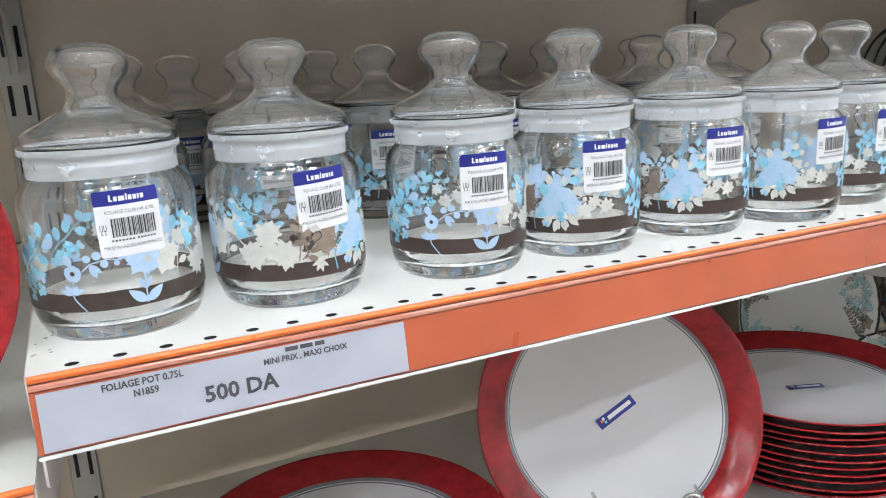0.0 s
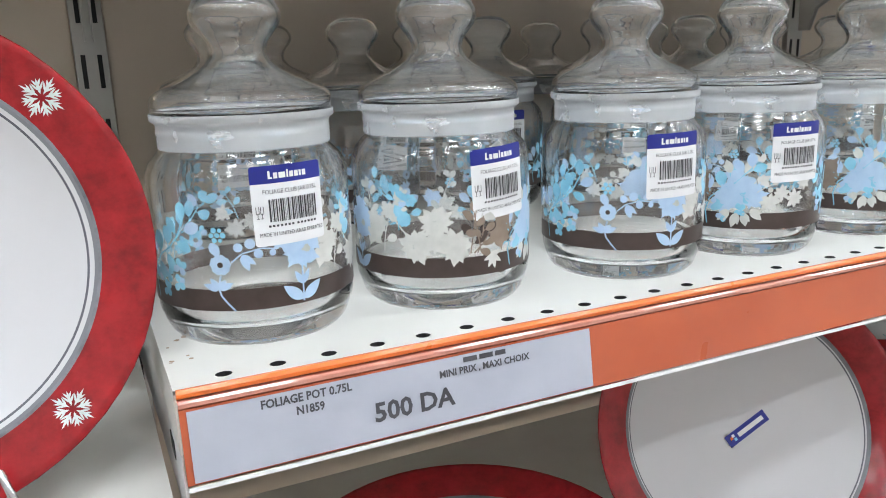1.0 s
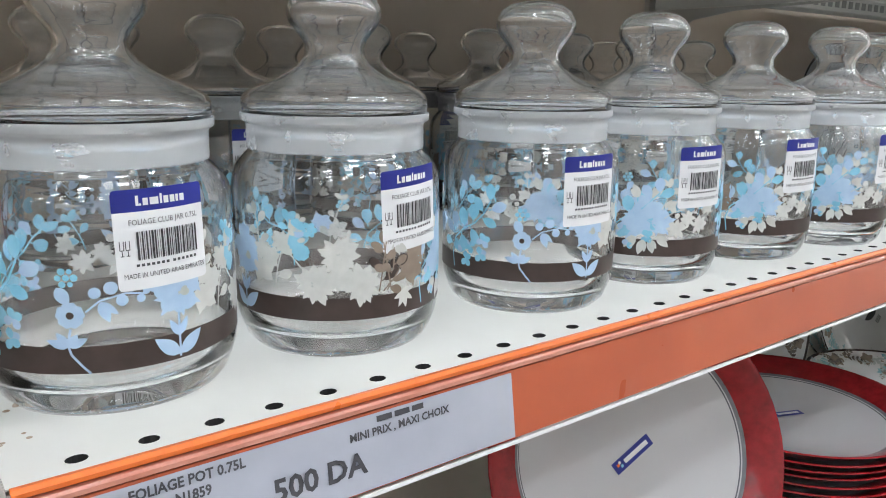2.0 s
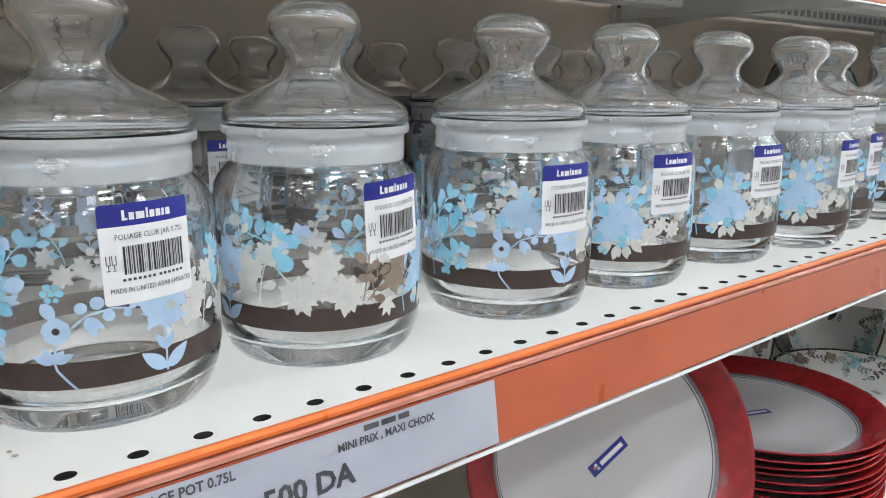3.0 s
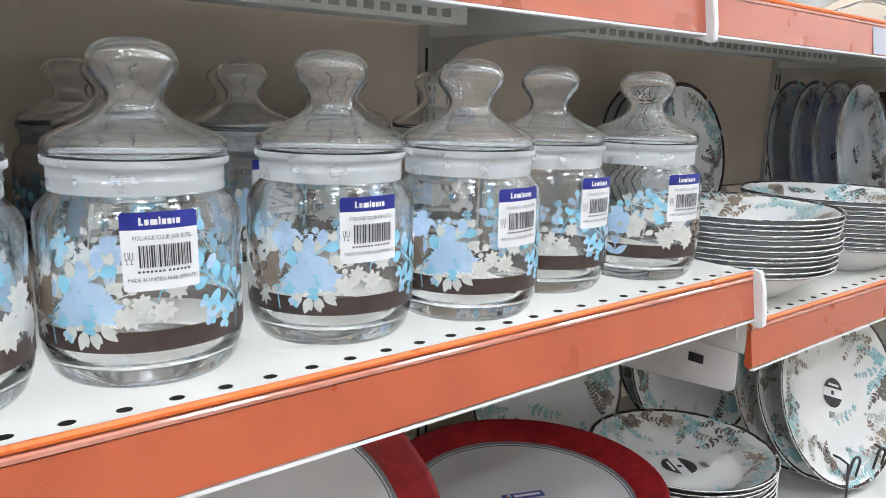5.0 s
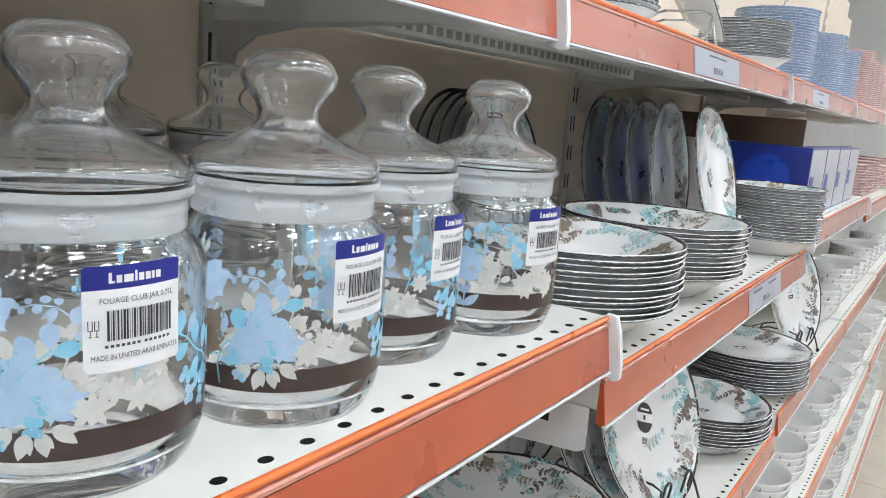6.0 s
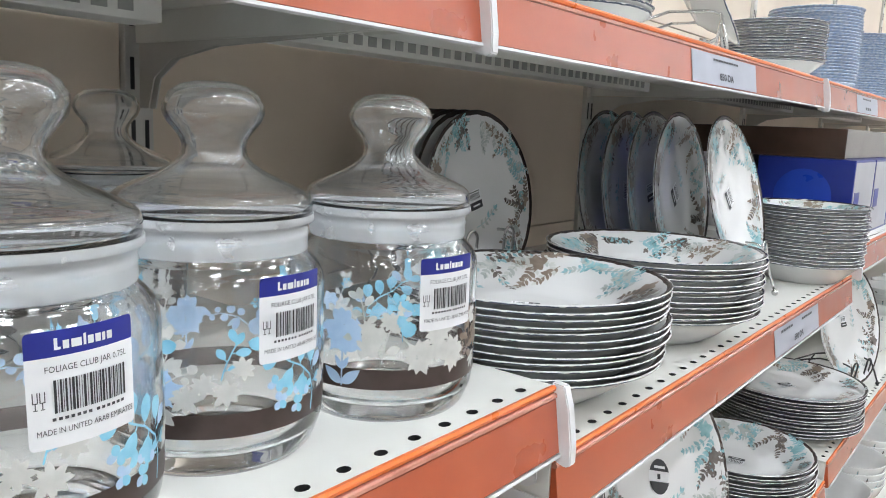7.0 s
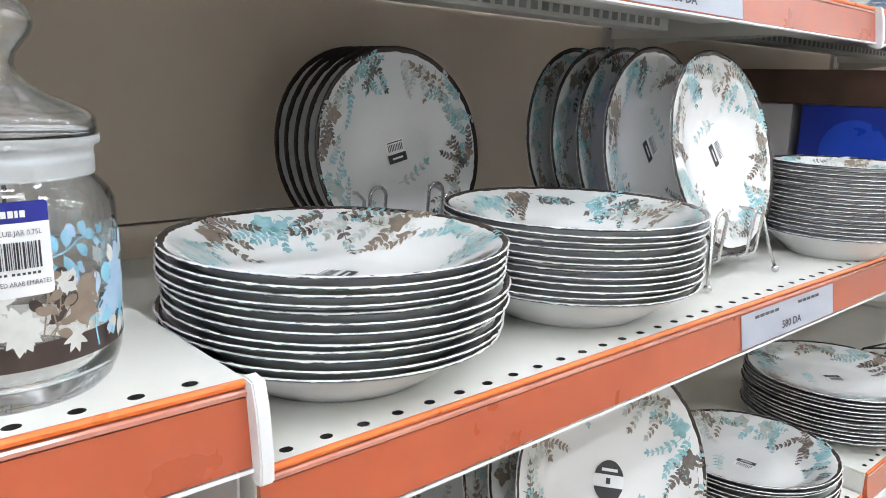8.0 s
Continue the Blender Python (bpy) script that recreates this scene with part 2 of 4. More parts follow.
# ---- flat print, laid on a curved face by a function of (u, v) ----
class Print:
    """Leaves, petals and lines in a flat (u, v), in metres; laid() maps them on a surface."""

    def __init__(self):
        self.polys = []

    def poly(self, pts, mat):
        self.polys.append((pts, mat))

    def leaf(self, u, v, ang, length, width, mat, n=5):
        ca, sa = math.cos(radians(ang)), math.sin(radians(ang))
        top, low = [], []
        for i in range(n + 1):
            s = i / n
            w = width * 0.5 * math.sin(math.pi * s ** 0.8) ** 0.9 if 0 < s < 1 else 0
            top.append((s * length, w))
            low.append((s * length, -w))
        pts = top + low[-2:0:-1]
        self.poly([(u + ca * a - sa * b, v + sa * a + ca * b) for a, b in pts], mat)

    def ovate(self, u, v, ang, length, width, mat, n=8, blunt=0.62, notch=0.0):
        """A rounded leaf or petal, broadest past its middle; notch splits the tip like a heart."""
        ca, sa = math.cos(radians(ang)), math.sin(radians(ang))
        top = [(i / n * length, width * 0.5 * max(0.0, math.sin(math.pi * (i / n) ** 1.15)) ** blunt) for i in range(n + 1)]
        tip = top[-1]
        pts = top[:-1] + [(tip[0] * (1 - notch), 0.0)] + [(a, -b) for a, b in top[-2:0:-1]]
        self.poly([(u + ca * a - sa * b, v + sa * a + ca * b) for a, b in pts], mat)

    def airy(self, u, v, ang, length, leaves, size, mats, bend=25.0):
        """A thin curved stem with rounded leaves on short stalks, one side after the other."""
        pts, a, x, y = [(u, v)], ang, u, v
        for i in range(leaves):
            a += bend / leaves
            x += length / leaves * math.cos(radians(a))
            y += length / leaves * math.sin(radians(a))
            pts.append((x, y))
            side = a + (58 if i % 2 else -58) + random.uniform(-12, 12)
            s = size * random.uniform(0.8, 1.15)
            q = (x + 0.22 * s * math.cos(radians(side)), y + 0.22 * s * math.sin(radians(side)))
            self.stem([(x, y), q], size * 0.09, mats[0])
            self.ovate(*q, side, s, s * random.uniform(0.5, 0.68), random.choice(mats))
        self.ovate(x, y, a, size, size * 0.58, random.choice(mats))
        self.stem(pts, size * 0.1, mats[0])

    def dot(self, u, v, r, mat, n=9):
        self.poly([(u + r * math.cos(2 * math.pi * i / n), v + r * math.sin(2 * math.pi * i / n)) for i in range(n)], mat)

    def flower(self, u, v, r, petals, mat, spiky=False, turn=0.0, squash=1.0):
        for k in range(petals):
            a = turn + 360 * k / petals + random.uniform(-6, 6)
            ln = r * random.uniform(0.85, 1.08)
            wd = ln * (0.42 if spiky else 0.8)
            self.leaf(u, v, a, ln, wd, mat)
            if spiky:
                self.leaf(u, v, a + 12, ln * 0.86, wd * 0.6, mat)
        self.dot(u, v, r * 0.4, mat)

    def stem(self, pts, w, mat):
        for (u0, v0), (u1, v1) in zip(pts, pts[1:]):
            d = math.hypot(u1 - u0, v1 - v0) or 1
            nx, ny = -(v1 - v0) / d * w / 2, (u1 - u0) / d * w / 2
            self.poly([(u0 + nx, v0 + ny), (u0 - nx, v0 - ny), (u1 - nx, v1 - ny), (u1 + nx, v1 + ny)], mat)

    def sprig(self, u, v, ang, length, leaves, size, mats, bend=25.0):
        """A curved stem with pairs of leaves."""
        pts, a, x, y = [(u, v)], ang, u, v
        for i in range(leaves):
            a += bend / leaves
            x += length / leaves * math.cos(radians(a))
            y += length / leaves * math.sin(radians(a))
            pts.append((x, y))
            for side in (-1, 1):
                s = size * random.uniform(0.75, 1.15) * (1 - 0.35 * i / leaves)
                self.leaf(x, y, a + side * random.uniform(38, 62), s, s * 0.52, random.choice(mats))
        self.leaf(x, y, a, size * 0.9, size * 0.45, random.choice(mats))
        self.stem(pts, size * 0.1, mats[0])

    def laid(self, place, lift=0.00025, step=0.00002):
        bm = bmesh.new()
        for i, (pts, mat) in enumerate(self.polys):
            h = lift + step * (i % 14)
            cu, cv = sum(p[0] for p in pts) / len(pts), sum(p[1] for p in pts) / len(pts)
            mid = bm.verts.new(place(cu, cv, h))
            ring = [bm.verts.new(place(a, b, h)) for a, b in pts]
            for k in range(len(ring)):
                f = bm.faces.new((mid, ring[k], ring[(k + 1) % len(ring)]))
                f.material_index = mat
                f.smooth = True
        return bm


def text_polys(text, size, width=0.0, bold=0.0):
    """The built-in font's letters as a flat mesh: (verts, faces), centred; squeezed to width where one is given."""
    cu = bpy.data.curves.new("letters", "FONT")
    cu.body, cu.size, cu.align_x, cu.align_y, cu.resolution_u, cu.offset = text, size, "CENTER", "CENTER", 2, bold
    ob = bpy.data.objects.new("letters", cu)
    scene.collection.objects.link(ob)
    dg = bpy.context.evaluated_depsgraph_get()
    me = ob.evaluated_get(dg).to_mesh()
    vs = [(v.co.x, v.co.y) for v in me.vertices]
    fs = [tuple(p.vertices) for p in me.polygons]
    bpy.data.objects.remove(ob)
    bpy.data.curves.remove(cu)
    if width and vs:
        span = max(v[0] for v in vs) - min(v[0] for v in vs)
        vs = [(x * width / span, y) for x, y in vs]
    return vs, fs


def add_text(bm, text, size, at, place, h, width=0.0, mat=0, bold=0.0):
    vs, fs = text_polys(text, size, width, bold)
    made = [bm.verts.new(place(at[0] + x, at[1] + y, h)) for x, y in vs]
    for f in fs:
        try:
            bm.faces.new([made[i] for i in f]).material_index = mat
        except ValueError:
            pass
    return bm


def add_rect(bm, u0, u1, v0, v1, place, h, n=8, mat=0, smooth=True):
    lo = [bm.verts.new(place(u0 + (u1 - u0) * i / n, v0, h)) for i in range(n + 1)]
    hi = [bm.verts.new(place(u0 + (u1 - u0) * i / n, v1, h)) for i in range(n + 1)]
    for i in range(n):
        f = bm.faces.new((lo[i], lo[i + 1], hi[i + 1], hi[i]))
        f.material_index, f.smooth = mat, smooth
    return bm


# ---- the store's shell ----
def store():
    X0, X1, Y0, Y1, ZC = -5.0, 9.6, -2.4, 2.2, 3.0
    bm = bmesh.new()
    box(bm, X0, X1, Y0, Y1, -0.1, -0.004)
    floor = tagged(mesh_object("floor", bm, M_GROUT), "beige tiled shop floor with darker joints", "floor", kind="structure")
    ceiling = tagged(mesh_object("ceiling", boxed(X0, X1, Y0, Y1, ZC, ZC + 0.1), M_CEIL), "white shop ceiling", "ceiling", kind="structure")
    # the south wall is unseen, set close in to limit light on the shelves
    for name, b in (("wall_north", (X0, X1, Y1, Y1 + 0.1, -0.1, ZC)), ("wall_south", (X0, X1, Y0 - 0.1, Y0, -0.1, ZC)),
                    ("wall_west", (X0 - 0.1, X0, Y0, Y1, -0.1, ZC)), ("wall_east", (X1, X1 + 0.1, Y0, Y1, -0.1, ZC))):
        tagged(mesh_object(name, boxed(*b), M_WALL), "plain white wall enclosing the shop, mostly out of view", "wall", kind="structure")
    tile = bmesh.new()
    box(tile, -0.2965, 0.2965, -0.2965, 0.2965, -0.008, 0.0, 0.0015)
    first = None
    for i in range(25):
        for j in range(4):
            m = Matrix.Translation((-5.6 + 0.6 * i, -0.05 - 0.6 * j + 0.3, 0))
            if first is None:
                first = part("tile", tile, M_TILE, floor)
                first.matrix_local = m
            else:
                o = new("tile", first.data)
                o.parent = floor
                o.matrix_local = m
    # ceiling lamps
    lamp = None
    for j, y in enumerate((-0.55, -1.2, -1.9)):
        for i in range(15):
            m = Matrix.Translation((-2.9 + 0.8 * i + 0.4 * (j % 2), y, ZC - 0.001))
            if lamp is None:
                lamp = thing("ceiling_light", m, "white ceiling light with a glowing diffuser", "ceiling light", "strip lights")
                part("housing", boxed(-0.17, 0.17, -0.11, 0.11, -0.05, 0.0, 0.004), M_PLASTIC, lamp)
                part("diffuser", boxed(-0.13, 0.13, -0.065, 0.065, -0.060, -0.0505, 0.004), M_LAMP, lamp, "glowing white diffuser")
            else:
                copy_thing(lamp, m)


# ---- shelving ----
def deck_mesh(width, depth, thick=0.03, pitch=0.0243, row=0.0085, hole=0.0031):
    """A shelf deck from x 0 to width, y 0 to depth, top at z 0, with a row of punched holes near the front."""
    bm = bmesh.new()
    strip = 2 * row
    n = int(width / pitch)
    x0 = (width - n * pitch) / 2
    seg = 12
    for k in range(n):
        cx = x0 + (k + 0.5) * pitch
        inner, outer, low = [], [], []
        for i in range(seg):
            a = 2 * math.pi * i / seg + math.pi / 4
            c, s = math.cos(a), math.sin(a)
            inner.append(bm.verts.new((cx + hole * 1.25 * c, row + hole * s, 0)))
            low.append(bm.verts.new((cx + hole * 1.25 * c, row + hole * s, -0.004)))
            q = 1 / max(abs(c), abs(s))
            outer.append(bm.verts.new((cx + pitch / 2 * c * q, row + strip / 2 * s * q, 0)))
        for i in range(seg):
            j = (i + 1) % seg
            bm.faces.new((inner[i], inner[j], outer[j], outer[i]))
            f = bm.faces.new((low[i], low[j], inner[j], inner[i]))
            f.material_index = 1
        # hole walls and floor are coloured dark for the shade within
        f = bm.faces.new(low)
        f.material_index = 1
    box(bm, 0, x0, 0, strip, -0.002, 0.0)
    box(bm, width - x0, width, 0, strip, -0.002, 0.0)
    box(bm, 0, width, strip, depth, -0.003, 0.0)
    # folded skirt, open channel under the front and a stiffener
    box(bm, 0, width, 0.0, 0.002, -thick, -0.0005)
    box(bm, 0, width, 0.002, 0.022, -thick, -thick + 0.0015)
    box(bm, 0, 0.002, 0.002, depth, -thick, -0.003)
    box(bm, width - 0.002, width, 0.002, depth, -thick, -0.003)
    bmesh.ops.recalc_face_normals(bm, faces=bm.faces)
    return bm


def rail_profile(bm, width, pts, mat=0):
    a = [bm.verts.new((0.001, y, z)) for y, z in pts]
    b = [bm.verts.new((width - 0.001, y, z)) for y, z in pts]
    n = len(pts)
    for i in range(n):
        j = (i + 1) % n
        f = bm.faces.new((a[i], a[j], b[j], b[i]))
        f.material_index = mat
    bm.faces.new(a[::-1]).material_index = mat
    bm.faces.new(b).material_index = mat
    return bm


DECKS = {}


def shelf(x, y, z, depth, width=BAY, bracket=True, under=False, group="shelves", label=""):
    w = width - 0.004
    s = thing("shelf", Matrix.Translation((x + 0.002, y, z)), label or "white perforated metal shelf with an orange price rail", "shelf", group)
    key = (w, depth)
    if key not in DECKS:
        DECKS[key] = part("deck", deck_mesh(w, depth), [M_SHELF, M_HOLE_SHADE], s)
    else:
        o = new("deck", DECKS[key].data)
        o.parent = s
    bm = bmesh.new()
    rail_profile(bm, w, [(-0.0005, 0.0004), (-0.0026, 0.0006), (-0.0036, -0.0010), (-0.0030, -0.0030), (-0.0005, -0.0038)])
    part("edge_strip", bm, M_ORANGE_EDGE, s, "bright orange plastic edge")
    bm = bmesh.new()
    rail_profile(bm, w, [(-0.0005, -0.0041), (-0.0036, -0.0041), (-0.0046, -0.0050), (-0.0046, -0.0068), (-0.0036, -0.0076), (-0.0005, -0.0076)])
    part("cover_hinge", bm, M_HINGE_SHEEN, s, "clear plastic hinge of the price rail cover, pinkish sheen painted in")
    bm = bmesh.new()
    rail_profile(bm, w, [(-0.0005, -0.0079), (-0.0038, -0.0079), (-0.0085, -0.041), (-0.005, -0.0434), (-0.0005, -0.041)])
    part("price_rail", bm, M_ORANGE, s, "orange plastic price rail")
    bm = bmesh.new()
    rail_profile(bm, w, [(-0.0090, -0.0417), (-0.0097, -0.0417), (-0.0100, -0.0435), (-0.006, -0.0441), (-0.0058, -0.0435), (-0.0092, -0.0429)])
    part("rail_lip", bm, M_PLASTIC, s, "clear plastic lip of the price rail")
    if bracket:
        for bx in (0.0, w):
            sx = 0.0008 if bx == 0 else -0.0022
            bm = bmesh.new()
            pts = [(0.006, -0.031), (0.006, -0.066), (0.012, -0.07), (depth - 0.006, -0.11), (depth - 0.006, -0.031)]
            if under:
                pts = [(0.10, -0.031), (depth - 0.12, -0.036), (depth - 0.06, -0.045), (depth - 0.03, -0.062), (depth - 0.02, -0.09), (depth - 0.006, -0.09), (depth - 0.006, -0.031)]
            a = [bm.verts.new((bx + sx, py, pz)) for py, pz in pts]
            b = [bm.verts.new((bx + sx + 0.0014, py, pz)) for py, pz in pts]
            for i in range(len(pts)):
                j = (i + 1) % len(pts)
                bm.faces.new((a[i], a[j], b[j], b[i]))
            bm.faces.new(a[::-1])
            bm.faces.new(b)
            bmesh.ops.recalc_face_normals(bm, faces=bm.faces)
            br = part("bracket", bm, M_UPRIGHT if under else M_PLASTIC, s, "white metal shelf bracket")
            if not under:
                part("bracket_slot", boxed(bx + sx - 0.0004, bx + sx + 0.0018, 0.04, 0.056, -0.052, -0.043), M_HOLE_SHADE, br)
    if under:
        part("stiffener", boxed(0.02, w - 0.06, depth - 0.14, depth - 0.10, -0.026, -0.0035, 0.002), M_SHELF, s)
        bm = bmesh.new()
        k = 0
        while 0.04 + k * 0.02 < w - 0.08:
            box(bm, 0.04 + k * 0.02, 0.052 + k * 0.02, depth - 0.1405, depth - 0.139, -0.02, -0.01)
            k += 1
        part("slotted_strip", bm, M_SLOT_SHADE, s)
        part("rear_stiffener", boxed(0.02, w - 0.2, 0.08, 0.12, -0.03, -0.0035, 0.002), M_SHELF, s)
    return s


def end_clip(x, y, z):
    """The white plastic cap that covers the joint of two rails."""
    c = thing("rail_end_clip", Matrix.Translation((x, y, z)), "white plastic clip over the joint of two price rails", "clip", "rail clips")
    bm = bmesh.new()
    a = []
    prof = [(0.0, 0.002), (-0.009, 0.001), (-0.013, -0.012), (-0.0165, -0.036), (-0.0165, -0.048), (-0.0125, -0.05), (-0.0, -0.046)]
    for dx in (-0.0032, 0.0042):
        a.append([bm.verts.new((dx, py, pz)) for py, pz in prof])
    n = len(prof)
    for i in range(n):
        j = (i + 1) % n
        bm.faces.new((a[0][i], a[0][j], a[1][j], a[1][i]))
    bm.faces.new(a[0][::-1])
    bm.faces.new(a[1])
    bmesh.ops.recalc_face_normals(bm, faces=bm.faces)
    bmesh.ops.bevel(bm, geom=bm.edges[:], offset=0.0008, segments=2, affect="EDGES")
    part("cap", bm, M_PLASTIC, c)
    return c


def back_and_uprights():
    for k in range(-2, 6):
        x = k * BAY
        u = thing("upright_%d" % (k + 3), Matrix.Translation((x, BACK, 0)), "slotted metal upright of the shelving", "upright", kind="structure")
        bm = bmesh.new()
        box(bm, -0.014, 0.014, -0.004, 0.03, 0.0, 2.15, 0.001)
        post = part("post", bm, M_UPRIGHT, u)
        # slots are thin blocks on the face, coloured as shaded openings
        bm = bmesh.new()
        for i in range(26):
            z = 0.62 + i * 0.058
            box(bm, -0.009, -0.005, -0.0046, -0.0035, z, z + 0.03)
            box(bm, 0.005, 0.009, -0.0046, -0.0035, z, z + 0.03)
        part("slots", bm, M_HOLE_SHADE, post)
        p = thing("back_panel_%d" % (k + 3), Matrix.Translation((x, BACK, 0)), "cream enamelled back panel in sheets", "back panel", kind="structure")
        for z0, z1 in ((0.05, 0.45), (0.452, 0.852), (0.854, 1.254 - 0.07), (1.186, 1.584), (1.586, 2.0)):
            part("panel", boxed(0.0145, BAY - 0.0145, 0.004, 0.018, z0, z1, 0.0015), M_BACK, p)
    tagged(mesh_object("wall_shelving_back", boxed(-2 * BAY, 6 * BAY, BACK + 0.032, BACK + 0.04, 0, 2.1), M_BACK), "plain back of the shelving", "back panel", kind="structure")


def price_card(x, y, z, x0, x1, lines, label, group="price cards"):
    """A paper card in a price rail; lines: (text, size, u, v, width), u and v from the card's lower left corner."""
    c = thing("price_card", Matrix.Translation((x, y, z)), label, "price card", group)

    def place(u, v, h):
        s = (v - 0.002) / 0.036
        return (x0 + u, -0.0085 - 0.0004 + 0.005 * s - h, -0.041 + 0.0335 * s)

    bm = bmesh.new()
    add_rect(bm, 0, x1 - x0, 0.003, 0.0365, place, 0.0004, 4)
    add_rect(bm, 0, x1 - x0, 0.003, 0.0365, place, 0.0, 4)
    part("card", bm, M_PAPER, c)
    for text, size, u, v, width in lines:
        bm = bmesh.new()
        if text is None:
            k, left = 0, -width / 2
            while left < width / 2:
                add_rect(bm, u + left, u + min(left + size * 1.7, width / 2), v - size * 0.3, v + size * 0.3, place, 0.0008, 1)
                left += size * 2.0
        else:
            add_text(bm, text, size, (u, v), place, 0.0008, width, bold=size * 0.028)
        part("lettering", bm, M_INK, c)
    return c


# ---- jars ----
R_JAR = 0.0505
BODY_OUT = [(0.0, 0.0025), (0.036, 0.0025), (0.040, 0.0), (0.0435, 0.0008), (0.0465, 0.0045), (0.0485, 0.010), (0.0500, 0.015), (0.0505, 0.021),
            (0.0505, 0.074), (0.0499, 0.0785), (0.0478, 0.0825), (0.0445, 0.0858), (0.0422, 0.0880), (0.0413, 0.0900), (0.0412, 0.100)]
BODY_IN = [(0.0390, 0.100), (0.0392, 0.089), (0.0412, 0.0862), (0.0445, 0.0825), (0.0472, 0.0775), (0.0480, 0.073), (0.0480, 0.022),
           (0.0470, 0.0155), (0.0440, 0.0115), (0.036, 0.0095), (0.0, 0.009)]
LID_OUT = [(0.0, 0.1685), (0.008, 0.1683), (0.0145, 0.1667), (0.0195, 0.1633), (0.0222, 0.1585), (0.0225, 0.1548), (0.0210, 0.1508), (0.0178, 0.1470),
           (0.0152, 0.1435), (0.0141, 0.1400), (0.0147, 0.1362), (0.0173, 0.1326), (0.0216, 0.1296), (0.0280, 0.1266), (0.0360, 0.1236), (0.0420, 0.1210),
           (0.0450, 0.1188), (0.0461, 0.1168), (0.0463, 0.1142), (0.0461, 0.1100), (0.0455, 0.1092)]
SEAL = [(0.0413, 0.0935), (0.0424, 0.0936), (0.0427, 0.0945), (0.0426, 0.1000), (0.0430, 0.1012), (0.0426, 0.1022), (0.0427, 0.1050), (0.0434, 0.1060),
        (0.0449, 0.1068), (0.0452, 0.1073), (0.0452, 0.1102), (0.0450, 0.1105), (0.0448, 0.1103), (0.0448, 0.1090), (0.0413, 0.1090), (0.0413, 0.1086)]


def inner_wall(outer, thick):
    """The outline of a blown wall's inner face, thick inside an outer outline that runs from the top down."""
    q = []
    for i, (r, z) in enumerate(outer):
        a, b = outer[max(i - 1, 0)], outer[min(i + 1, len(outer) - 1)]
        d = math.hypot(b[0] - a[0], b[1] - a[1])
        q.append((max(0.0, r + (b[1] - a[1]) / d * thick) if i else 0.0, max(outer[-1][1], z - (b[0] - a[0]) / d * thick)))
    return q[::-1]


LID_OUT = [(r if r < 0.025 else 0.025 + (r - 0.025) * 0.92, z) for r, z in LID_OUT]
LID_IN = inner_wall(LID_OUT, 0.0021)
BODY_OUT, BODY_IN = ([(r, z if z < 0.03 else 0.03 + (z - 0.03) * 1.085) for r, z in q] for q in (BODY_OUT, BODY_IN))


def on_jar(u, v, h):
    a = u / R_JAR - math.pi / 2
    r = R_JAR + h
    return (r * math.cos(a), r * math.sin(a), v)


